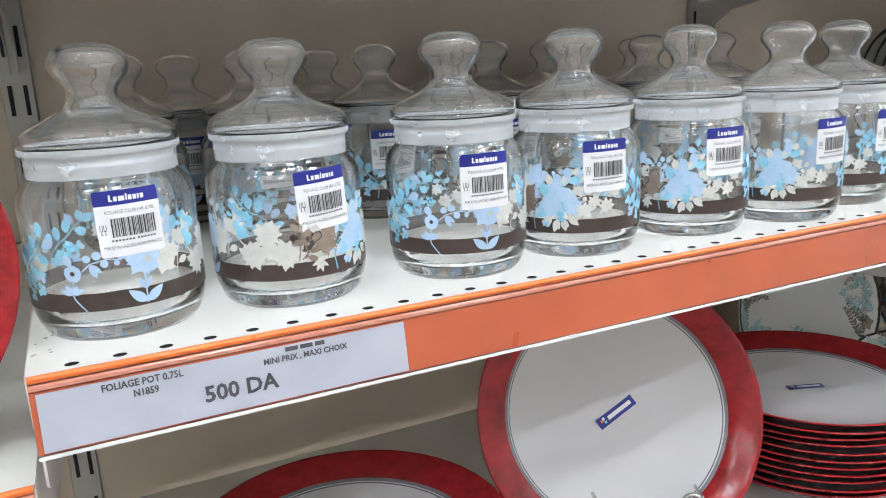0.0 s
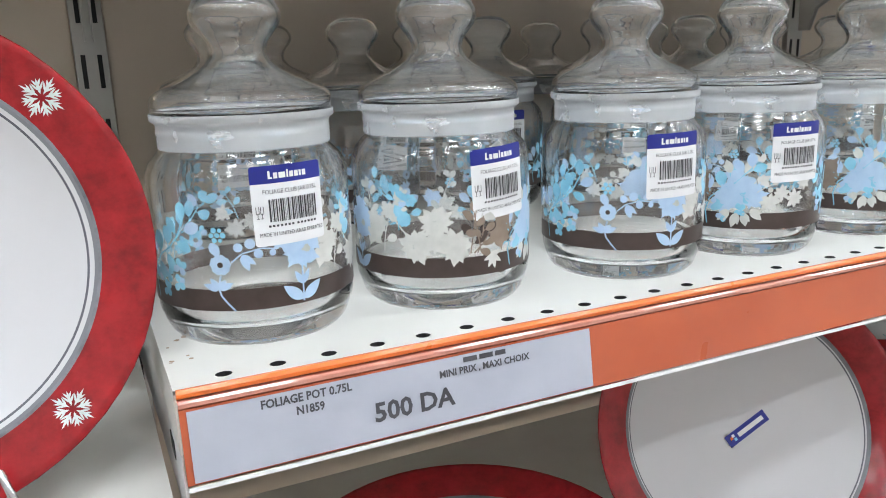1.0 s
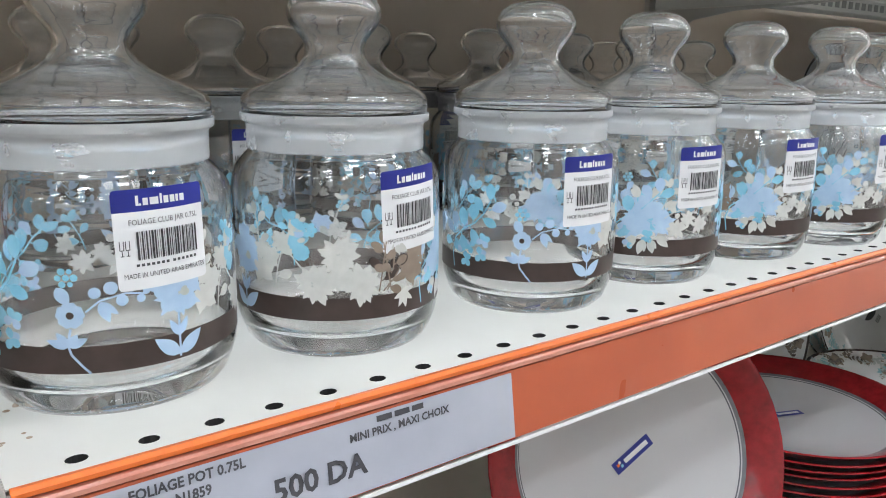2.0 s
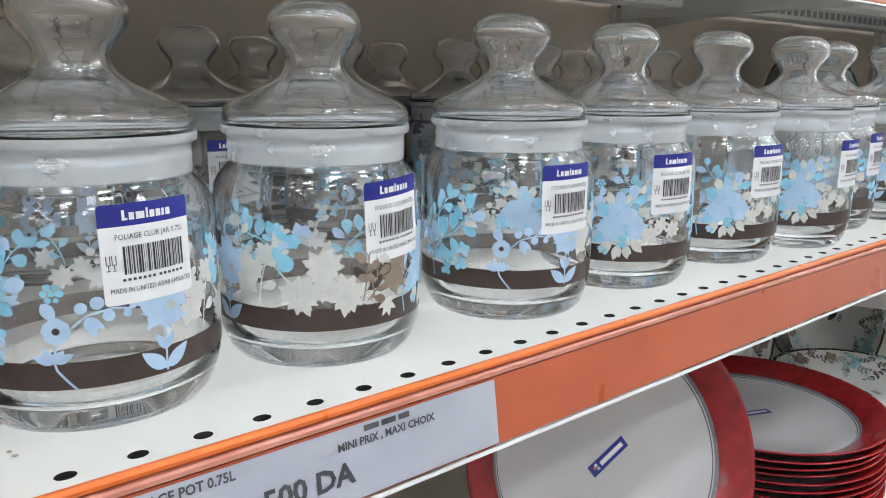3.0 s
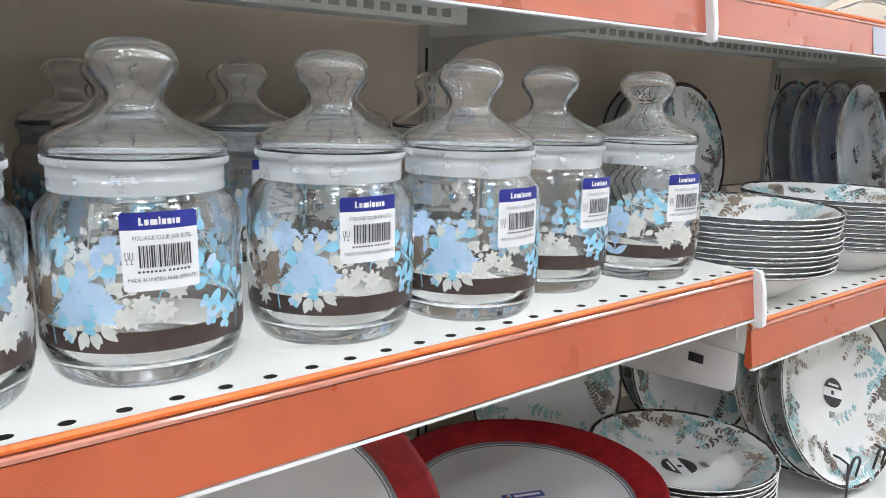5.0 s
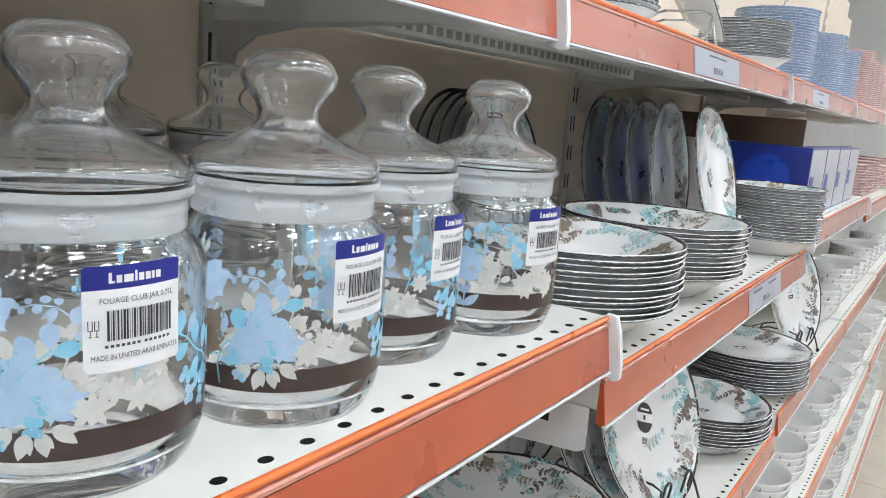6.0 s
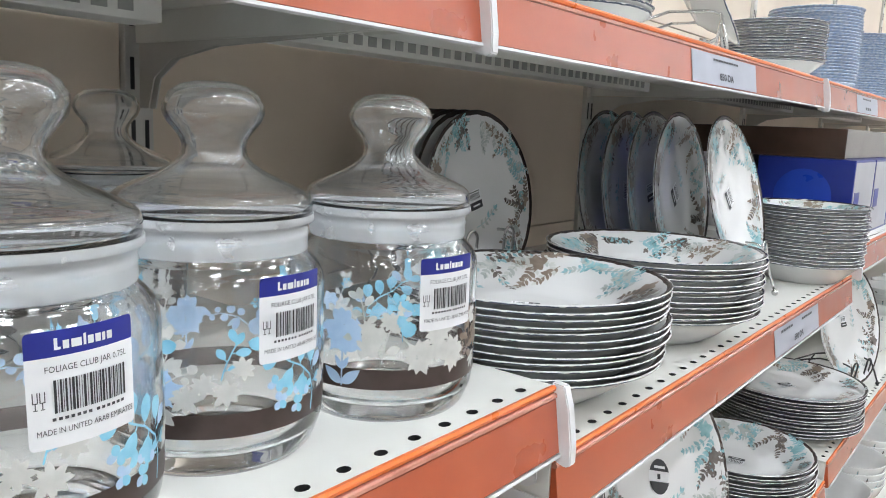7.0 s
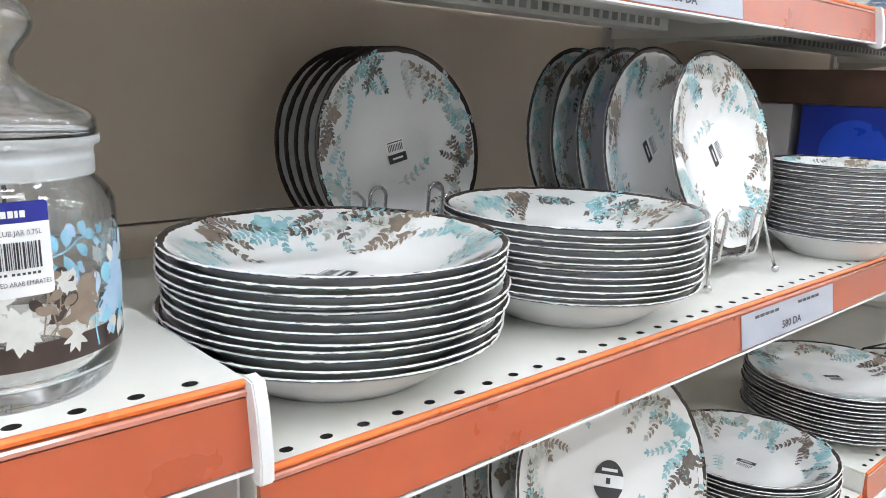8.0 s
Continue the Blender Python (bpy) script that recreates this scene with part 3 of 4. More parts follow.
def jar_print():
    """The foliage round the jar: u in metres of arc from the front, v the height."""
    random.seed(5)
    p = Print()
    CY, PB, CR, UM, TP, SG = 0, 1, 2, 3, 4, 5
    mm = 0.001

    def leaf(u, v, ang, ln, wd, mat):
        p.leaf(u * mm, v * mm, ang, ln * mm, wd * mm, mat, 7)

    def round_leaf(u, v, ang, ln, wd, mat, notch=0.0):
        p.ovate(u * mm, v * mm, ang, ln * mm, wd * mm, mat, 8, 0.62, notch)

    def line(pts, mat, w=0.7):
        p.stem([(u * mm, v * mm) for u, v in pts], w * mm, mat)

    def spray(u, v, ang, ln, n, size, mats, bend=20.0):
        p.airy(u * mm, v * mm, ang, ln * mm, n, size * mm, mats, bend)

    def bloom(u, v, r, mat, n=5, turn=0.0):
        for k in range(n):
            round_leaf(u, v, turn + 360 * k / n, r, r * 0.95, mat, 0.14)
        p.dot(u * mm, v * mm, r * 0.35 * mm, mat)

    def daisy(u, v, r, mat, n=11):
        for k in range(n):
            a = 360 * k / n + random.uniform(-7, 7)
            ln = r * random.uniform(0.84, 1.08)
            leaf(u, v, a, ln, ln * 0.46, mat)
            leaf(u, v, a + 13, ln * 0.84, ln * 0.26, mat)
        p.dot(u * mm, v * mm, r * 0.5 * mm, mat, 12)

    def berries(u, v, r, mat, n=6):
        for k in range(n):
            a = 2 * math.pi * k / n
            p.dot((u + r * math.cos(a)) * mm, (v + r * math.sin(a)) * mm, random.uniform(1.0, 1.45) * mm, mat)
        p.dot(u * mm, v * mm, 1.2 * mm, mat)

    def ragged(u, v, r, mat, n=7, turn=0.0):
        """A broad bloom of pointed, uneven petals."""
        for k in range(n):
            a = turn + 360 * k / n + random.uniform(-10, 10)
            ln = r * random.uniform(0.82, 1.12)
            round_leaf(u, v, a, ln * 0.9, ln * 0.75, mat)
            leaf(u, v, a + 9, ln * 1.12, ln * 0.34, mat)
        p.dot(u * mm, v * mm, r * 0.5 * mm, mat, 12)

    def branch(u, high, flip=1):
        """A forking stem with rounded cyan leaves and a knot of berries."""
        line([(u, 23), (u - 1.5 * flip, 32), (u + 1 * flip, 40), (u + 8 * flip, 46), (u + 16 * flip, 50), (u + 22 * flip, 56), (u + 26 * flip, high - 6)], CY, 0.8)
        for du, dv, ang, ln in ((0, 42, 140, 9), (1, 44, 95, 10), (9, 46, 100, 10.5), (15, 50, 85, 10), (22, 56, 125, 9), (26, high - 7, 92, 9), (25, 58, 20, 9),
                                (20, 54, -25, 9), (13, 48, -60, 9.5), (6, 44, -70, 9), (-1, 36, 170, 8), (0, 33, 15, 8.5)):
            a = ang if flip > 0 else 180 - ang
            q = (u + flip * du + 1.6 * math.cos(radians(a)), dv + 1.6 * math.sin(radians(a)))
            line([(u + flip * du, dv), q], CY, 0.7)
            round_leaf(*q, a, ln, ln * random.uniform(0.58, 0.72), random.choice((CY, CY, PB)), random.choice((0, 0, 0.12)))
        for du, dv in ((4, 36), (13, 37), (22, 41), (10, 29), (20, 33)):
            for k in range(4):
                round_leaf(u + flip * du, dv, 90 * k + random.uniform(0, 60), 4.6, 3.6, random.choice((CY, CY, PB)))

    branch(-62, 69)
    berries(-18.5, 57, 2.7, CY)
    # small flower on a bent stem, with buds and a bell beside it
    line([(-13, 20.5), (-16, 24), (-19, 28), (-20, 32), (-18.5, 38)], PB, 0.9)
    bloom(-18.3, 43, 5.6, PB, 5, 18)
    p.dot(-18.3 * mm, 43 * mm, 1.4 * mm, UM)
    round_leaf(-18.5, 47, 118, 7.5, 5.0, PB)
    for ang, ln in ((160, 8.0), (125, 7.0), (25, 7.5), (55, 6.0)):
        leaf(-19.8, 31, ang, ln, 3.4, PB)
    line([(-13, 44), (-8, 48), (1, 50), (8, 49)], PB, 0.7)
    leaf(-8, 47.5, -70, 8.5, 4.0, PB)
    leaf(-8, 47.5, -40, 8.0, 3.0, PB)
    for u, v, r in ((-9.5, 51, 2.2), (-4, 52.5, 2.5), (-0.5, 47.5, 2.2), (3, 52, 1.7), (6, 47.5, 1.6), (8, 50, 1.3)):
        p.dot(u * mm, v * mm, r * mm, PB, 11)
    # broad pale bloom over two leaves that lie in the band
    ragged(20, 46, 9.5, PB, 7, 10)
    ragged(26, 51, 7.0, PB, 6)
    ragged(14, 51, 6.0, PB, 6)
    bloom(21, 46, 4.2, SG, 5, 30)
    for a in (60, 90, 120):
        round_leaf(19, 53, a, 9, 5, PB)
    line([(19.5, 21.5), (19.7, 40)], PB, 0.9)
    leaf(19.3, 22.5, 140, 12.5, 5.6, PB)
    leaf(19.7, 22.5, 40, 12.5, 5.6, PB)
    leaf(19.5, 30, 118, 8, 3.0, PB)
    leaf(19.5, 30, 62, 8, 3.0, PB)
    # cream sprays, then a cyan cluster
    ragged(33, 43, 7.5, CR, 6)
    ragged(38, 49, 6.0, CR, 6)
    spray(31, 50, 84, 17, 4, 6.4, [CR, CR, SG], 20)
    spray(40, 34, 88, 28, 5, 6.6, [CR, CR], -24)
    for u, v in ((51, 63), (49, 57), (53, 52)):
        bloom(u, v, 4.6, CY, 5, 20)
    spray(50, 46, 86, 20, 5, 5.6, [CY, CY, PB], 20)
    berries(57, 62, 2.3, CY)
    # cream daisies
    for u, v, r in ((70, 50, 10.2), (59, 37.5, 10.2), (80, 37, 10.2), (70, 40, 7.0)):
        daisy(u, v, r, CR)
    for u, v in ((70, 50), (59, 37.5), (80, 37)):
        for k in range(5):
            p.dot((u + 1.3 * math.cos(k * 1.26)) * mm, (v + 1.3 * math.sin(k * 1.26)) * mm, 0.55 * mm, SG, 6)
    daisy(44, 56, 6.2, CR, 9)
    daisy(33, 52, 5.4, CR, 9)
    line([(46, 53), (52, 46), (56, 42)], CR, 0.8)
    spray(50, 54, 75, 12, 5, 3.6, [CR], 10)
    # brown spray and rose, with a curl of cream leaves
    for u, ang, ln in ((88, 80, 24), (92, 62, 20), (94, 100, 22), (90, 40, 14)):
        spray(u, 33, ang, ln, 5, 6.4, [TP, TP, UM], random.uniform(-30, 30))
    ragged(106, 43, 9.5, TP, 7)
    ragged(110, 51, 6.5, TP, 6)
    ragged(99, 54, 5.5, CR, 7)
    for k, a in enumerate((-160, -120, -80, -35, 10)):
        leaf(103 - k, 31, a, 8.0, 3.0, CR)
    # broad pale-blue bloom with cream leaves that hang over the band
    for u, v, r in ((132, 44, 12.0), (124, 40, 8.5), (140, 42, 9.0), (130, 53, 7.5)):
        ragged(u, v, r, PB, 7)
    for u, v, ang, ln in ((126, 33, -130, 10), (131, 31, -105, 10), (135, 31, -75, 9), (139, 33, -40, 10), (122, 36, 170, 10), (136, 56, 70, 10), (127, 57, 115, 9), (143, 50, 35, 9)):
        leaf(u, v, ang, ln, 5.0, CR)
        leaf(u, v, ang + 24, ln * 0.8, 3.6, CR)
    spray(141, 50, 55, 14, 4, 6.0, [CR, CR], 30)
    line([(142, 44), (148, 48), (154, 50)], CR, 0.7)
    for u, v, r in ((148, 50, 1.9), (151, 46, 1.7), (154, 51, 2.2)):
        p.dot(u * mm, v * mm, r * mm, CR, 10)
    daisy(151, 38, 7.5, CR, 8)
    daisy(158, 44, 6.0, CR, 8)
    # cyan branches and cream stars that close the ring
    branch(113, 66)
    branch(-106, 64, -1)
    for u, v, r in ((-150, 40, 7.0), (-143, 50, 6.0), (-88, 42, 7.0), (-96, 36, 6.0)):
        daisy(u, v, r, CR, 8)
    ragged(-80, 46, 7.5, PB, 6)
    berries(-92, 56, 2.6, CY)
    spray(-84, 32, 95, 28, 5, 6.6, [CR, SG], 20)
    spray(-152, 46, 80, 16, 4, 6.0, [CY, CY], -20)
    return p.laid(on_jar)


JAR = {}


def rounded_patch(bm, half, v0, v1, r, h, low, high, n=14):
    """A patch on the jar's wall, 2 * half wide, with its lower or upper corners rounded."""
    us = [-half + r * (1 - math.cos(math.pi / 2 * i / 4)) for i in range(5)]
    us = us + [-half + r + (2 * half - 2 * r) * i / n for i in range(1, n)] + [-u for u in us[::-1]]
    rows = []
    for u in us:
        d = max(0.0, abs(u) - (half - r))
        cut = r - math.sqrt(max(0.0, r * r - d * d))
        rows.append((bm.verts.new(on_jar(u, v0 + (cut if low else 0), h)), bm.verts.new(on_jar(u, v1 - (cut if high else 0), h))))
    for (a, b), (c, d) in zip(rows, rows[1:]):
        bm.faces.new((a, c, d, b))


def mark(bm, place, u, v, width, h, flip=1):
    """A maker's mark as a row of plain upright bars, centred on u and v."""
    bars = ((0.0, 0.055, 1.0), (0.055, 0.05, 0.22), (0.135, 0.10, 0.72), (0.27, 0.17, 0.72), (0.47, 0.045, 1.0), (0.545, 0.10, 0.72), (0.675, 0.10, 0.72), (0.80, 0.06, 0.72), (0.89, 0.10, 0.72))
    tall = width * 0.2
    for x, w, k in bars:
        add_rect(bm, u + flip * (x - 0.5) * width, u + flip * (x - 0.5 + w) * width, v - flip * tall / 2, v + flip * (k - 0.5) * tall, place, h, 2)


def jar(x, y, z, spin, face, tilt=0.0, label="", group="jars in the front row"):
    """A lidded glass jar; spin turns its print, face its sticker."""
    j = thing("glass_jar", pose(x, y, z) @ Matrix.Scale(1.005, 4), label, "jar", group)
    first = not JAR
    if first:
        random.seed(2)
        JAR["body"] = part("body", lathe(BODY_OUT + BODY_IN, 72, False), M_GLASS, j, "clear glass jar body", True)
        JAR["body"].visible_shadow = False
        JAR["lid"] = part("lid", lathe(LID_OUT + LID_IN, 64, False), M_GLASS, j, "domed clear glass lid with a round knob", True)
        JAR["lid"].visible_shadow = False
        JAR["seal"] = part("seal_ring", lathe(SEAL, 64), M_SEAL, j, "milky white plastic seal", True)
        JAR["print"] = part("floral_print", jar_print(), [M_CYAN, M_PALE, M_CREAM, M_UMBER, M_TAUPE, M_SAGE], j, "printed pale blue and cream flowers")
        band = bmesh.new()
        n, r = 72, R_JAR + 0.00012
        lo = [band.verts.new((r * math.cos(2 * math.pi * i / n), r * math.sin(2 * math.pi * i / n), 0.0205)) for i in range(n)]
        hi = [band.verts.new((r * math.cos(2 * math.pi * i / n), r * math.sin(2 * math.pi * i / n), 0.0310)) for i in range(n)]
        for i in range(n):
            band.faces.new((lo[i], lo[(i + 1) % n], hi[(i + 1) % n], hi[i]))
        JAR["band"] = part("brown_band", band, M_UMBER, j, "printed dark brown band", True)
        # sticker: paper with rounded corners, a blue header, print
        bm = bmesh.new()
        rounded_patch(bm, 0.0175, -0.0185, 0.0105, 0.0016, 0.0006, True, False)
        JAR["sticker"] = bm_sticker = part("sticker", bm, M_STICKER, j, "white paper sticker with barcode", True)
        bm = bmesh.new()
        rounded_patch(bm, 0.0175, 0.0105, 0.0187, 0.0016, 0.0006, False, True)
        part("blue_header", bm, M_BLUE, bm_sticker, "blue header of the sticker", True)
        bm = bmesh.new()
        mark(bm, on_jar, 0.0, 0.0145, 0.0185, 0.0009)
        part("logo_mark", bm, M_STICKER, bm_sticker, "plain white mark", True)
        bm = bmesh.new()
        add_text(bm, "FOLIAGE CLUB JAR 0.75L", 0.0029, (0.001, 0.0066), on_jar, 0.0009, 0.0265)
        add_text(bm, "MADE IN UNITED ARAB EMIRATES", 0.0027, (0.0005, -0.0132), on_jar, 0.0009, 0.0315)
        part("lettering", bm, M_INK, bm_sticker)
        bm = bmesh.new()
        u = -0.0100
        while u < 0.0130:
            w = random.choice((0.0002, 0.0004, 0.0006, 0.0008))
            add_rect(bm, u, u + w, -0.0074, 0.0032, on_jar, 0.0009, 1)
            u += w + random.choice((0.0003, 0.0004, 0.0006))
        part("barcode", bm, M_BLACK_INK, bm_sticker)
        bm = bmesh.new()
        for k in range(13):
            u = -0.0108 + k * 0.0018 + (0.0008 if k > 6 else 0)
            add_rect(bm, u, u + 0.0011, -0.0098, -0.0088, on_jar, 0.0009, 1)
        part("number_bars", bm, M_INK, bm_sticker)
        bm = bmesh.new()
        for u in (-0.0152, -0.0132):
            add_rect(bm, u - 0.0008, u - 0.0005, -0.0030, 0.0002, on_jar, 0.0009, 1)
            add_rect(bm, u + 0.0005, u + 0.0008, -0.0030, 0.0002, on_jar, 0.0009, 1)
            add_rect(bm, u - 0.0008, u + 0.0008, -0.0033, -0.0030, on_jar, 0.0009, 1)
            add_rect(bm, u - 0.00015, u + 0.00015, -0.0052, -0.0033, on_jar, 0.0009, 1)
            add_rect(bm, u - 0.0006, u + 0.0006, -0.0055, -0.0052, on_jar, 0.0009, 1)
        part("glass_symbol", bm, M_INK, bm_sticker)
    else:
        for key in ("body", "lid", "seal", "print", "band", "sticker"):
            src = JAR[key]
            o = src.copy()
            scene.collection.objects.link(o)
            o.parent = j
            for c in src.children:
                k = c.copy()
                scene.collection.objects.link(k)
                k.parent = o
            JAR["now_" + key] = o
    pr = JAR["print"] if first else JAR["now_print"]
    st = JAR["sticker"] if first else JAR["now_sticker"]
    pr.rotation_euler = (0, 0, radians(spin))
    st.matrix_local = Matrix.Translation((0, 0, 0.0693)) @ pose(0, 0, 0, 0, 0, face) @ Matrix.Translation((0, -R_JAR, 0)) @ pose(0, 0, 0, 0, tilt, 0) @ Matrix.Translation((0, R_JAR, 0))
    return j


# ---- plates ----
def dish_profile(r, h, foot, well, thick=0.0035, lip=0.004):
    """Half section of a dish from the middle of its upper face out to the rim and back below."""
    top = [(0.0, thick + 0.002), (foot * 0.7, thick + 0.002), (well, thick + 0.004), (well + 0.006, thick + 0.008)]
    for k in range(1, 6):
        s = k / 5
        top.append((well + 0.006 + (r - lip - well - 0.006) * s, thick + 0.008 + (h - thick - 0.008 - 0.001) * (s ** 0.85)))
    rim = [(r - 0.0008, h + 0.0002), (r, h - 0.0005), (r - 0.0006, h - 0.0015)]
    low = [(x + 0.0012 * k / 5, z - 0.0018 - (thick - 0.0018) * min(1.0, k / 4)) for k, (x, z) in enumerate(top[:2:-1])] + [(foot + 0.004, 0.0022), (foot + 0.002, 0.0), (foot - 0.002, 0.0), (foot - 0.003, 0.002), (0.0, 0.002)]
    return top, rim, low


def height_of(top):
    def z(r):
        for (a, za), (b, zb) in zip(top, top[1:]):
            if r <= b:
                return za + (zb - za) * (r - a) / max(b - a, 1e-6)
        return top[-1][1]
    return z


def foliage_print(r, zf, seed, inner):
    """Sprays of leaves round a rim."""
    random.seed(seed)
    p = Print()
    TEAL, SAGE, DUSK, CREAM, TAUPE = range(5)
    a = random.uniform(0, 360)
    kinds = [[DUSK, DUSK, TAUPE], [TEAL, TEAL, SAGE], [TEAL, SAGE], [TAUPE, CREAM, TAUPE], [SAGE, CREAM], [DUSK, TEAL, DUSK], [TEAL, TEAL], [SAGE, TAUPE]]
    k = 0
    end = a + 360
    while a < end - 18:
        mats = kinds[k % len(kinds)]
        k += 1
        for m in range(random.choice((4, 5, 5))):
            aa = a + random.uniform(-9, 9)
            rr = r * random.uniform(0.80, 0.93)
            u, v = rr * math.cos(radians(aa)), rr * math.sin(radians(aa))
            p.sprig(u, v, aa + random.choice((95, -95, 150, -150, 120)) + random.uniform(-20, 20), r * random.uniform(0.2, 0.34), random.choice((6, 7, 8)), r * 0.064, mats, random.uniform(-40, 40))
        if random.random() < 0.45:
            aa = a + 8
            p.flower(r * 0.84 * math.cos(radians(aa)), r * 0.84 * math.sin(radians(aa)), r * 0.1, 5, mats[-1])
        a += random.uniform(17, 30)
    if inner:
        aa = random.uniform(0, 360)
        p.sprig(r * 0.3 * math.cos(radians(aa)), r * 0.3 * math.sin(radians(aa)), aa + 100, r * 0.4, 5, r * 0.09, [TEAL, SAGE], 30)

    def place(u, v, h):
        d = math.hypot(u, v)
        if d > r - 0.0015:
            u, v, d = u * (r - 0.0015) / d, v * (r - 0.0015) / d, r - 0.0015
        return (u, v, zf(d) + h)

    return p.laid(place, 0.0004, 0.00003)


SPEC = {
    "soup": dict(r=R_DEEP, h=0.033, foot=0.061, well=0.068, mat=M_DEEP, words="white foliage-print soup plate with dark rim"),
    "dessert": dict(r=R_DESS, h=0.018, foot=0.055, well=0.066, mat=M_DESS, words="white foliage-print dessert plate with dark rim"),
    "dinner": dict(r=R_FLAT, h=0.022, foot=0.075, well=0.086, mat=M_FLAT, words="white foliage-print dinner plate with dark rim"),
    "small": dict(r=R_BOWL, h=0.030, foot=0.046, well=0.05, mat=M_BOWLC, words="small white foliage-print soup plate"),
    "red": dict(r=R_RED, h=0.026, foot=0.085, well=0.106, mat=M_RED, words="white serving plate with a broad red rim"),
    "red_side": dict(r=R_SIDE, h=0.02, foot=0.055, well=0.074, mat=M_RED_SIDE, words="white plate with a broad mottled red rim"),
    "pink": dict(r=0.082, h=0.02, foot=0.05, well=0.06, mat=M_PINKCHINA, words="pale pink china plate"),
    "blue": dict(r=0.09, h=0.022, foot=0.05, well=0.06, mat=M_BLUECHINA, words="blue and white china plate"),
}
DISH = {}


def tag_sticker(parent, kind, zf, spin):
    """The small stickers on plates; kind: slip, moon or strip."""
    turn = Matrix.Rotation(radians(spin), 4, "Z")
    lay = lambda u, v, h: (u, v, zf + h)
    if kind == "slip":
        bm = bmesh.new()
        add_rect(bm, -0.012, 0.012, -0.001, 0.013, lay, 0.0006, 1)
        s = part("sticker", bm, M_STICKER, parent, "small barcode sticker")
        bm = bmesh.new()
        add_rect(bm, -0.012, 0.012, -0.010, -0.001, lay, 0.0006, 1)
        part("dark_band", bm, M_BLACK_INK, s)
        bm = bmesh.new()
        for k in range(9):
            add_rect(bm, -0.01 + k * 0.0022, -0.01 + k * 0.0022 + 0.0011, 0.002, 0.009, lay, 0.0009, 1)
        add_rect(bm, -0.01, 0.01, 0.0105, 0.0115, lay, 0.0009, 1)
        part("barcode", bm, M_BLACK_INK, s)
        bm = bmesh.new()
        add_rect(bm, -0.007, 0.007, -0.0065, -0.0045, lay, 0.0009, 1)
        part("logo_bar", bm, M_STICKER, s)
    elif kind == "moon":
        bm = bmesh.new()
        n = 20
        bm.faces.new([bm.verts.new(lay(0.021 * math.cos(2 * math.pi * i / 40), 0.021 * math.sin(2 * math.pi * i / 40), 0.0006)) for i in range(40)])
        s = part("sticker", bm, M_STICKER, parent, "round sticker, dark above and below")
        for sg in (1, -1):
            bm = bmesh.new()
            a0 = math.asin(0.3)
            pts = [(0.0208 * math.cos(a0 + (math.pi - 2 * a0) * i / n), sg * 0.0208 * math.sin(a0 + (math.pi - 2 * a0) * i / n)) for i in range(n + 1)]
            f = bm.faces.new([bm.verts.new(lay(u, v, 0.0009)) for u, v in (pts if sg > 0 else pts[::-1])])
            part("dark_half", bm, M_BLACK_INK, s)
        bm = bmesh.new()
        add_rect(bm, -0.011, 0.011, 0.0095, 0.0125, lay, 0.0012, 1)
        part("logo_bar", bm, M_STICKER, s)
        bm = bmesh.new()
        for k in range(7):
            add_rect(bm, -0.007 + k * 0.002, -0.006 + k * 0.002, -0.036, -0.027, lay, 0.0009, 1)
        add_rect(bm, -0.004, 0.002, -0.003, 0.003, lay, 0.0009, 1)
        part("barcode", bm, M_BLACK_INK, s)
    else:
        bm = bmesh.new()
        add_rect(bm, -0.022, 0.022, -0.0055, 0.0055, lay, 0.0006, 1)
        s = part("sticker", bm, M_BLUE, parent, "narrow blue sticker")
        bm = bmesh.new()
        add_rect(bm, -0.010, 0.018, -0.002, 0.002, lay, 0.0009, 1)
        part("logo_bar", bm, M_STICKER, s)
        for k, (u, v, m) in enumerate(((-0.017, 0.001, M_ORANGE_EDGE), (-0.014, -0.0015, M_CYAN), (-0.0145, 0.0022, M_STICKER))):
            bm = bmesh.new()
            add_rect(bm, u - 0.0013, u + 0.0013, v - 0.0013, v + 0.0013, lay, 0.0009, 1)
            part("colour_dot", bm, m, s)
    s.matrix_local = turn
    return s


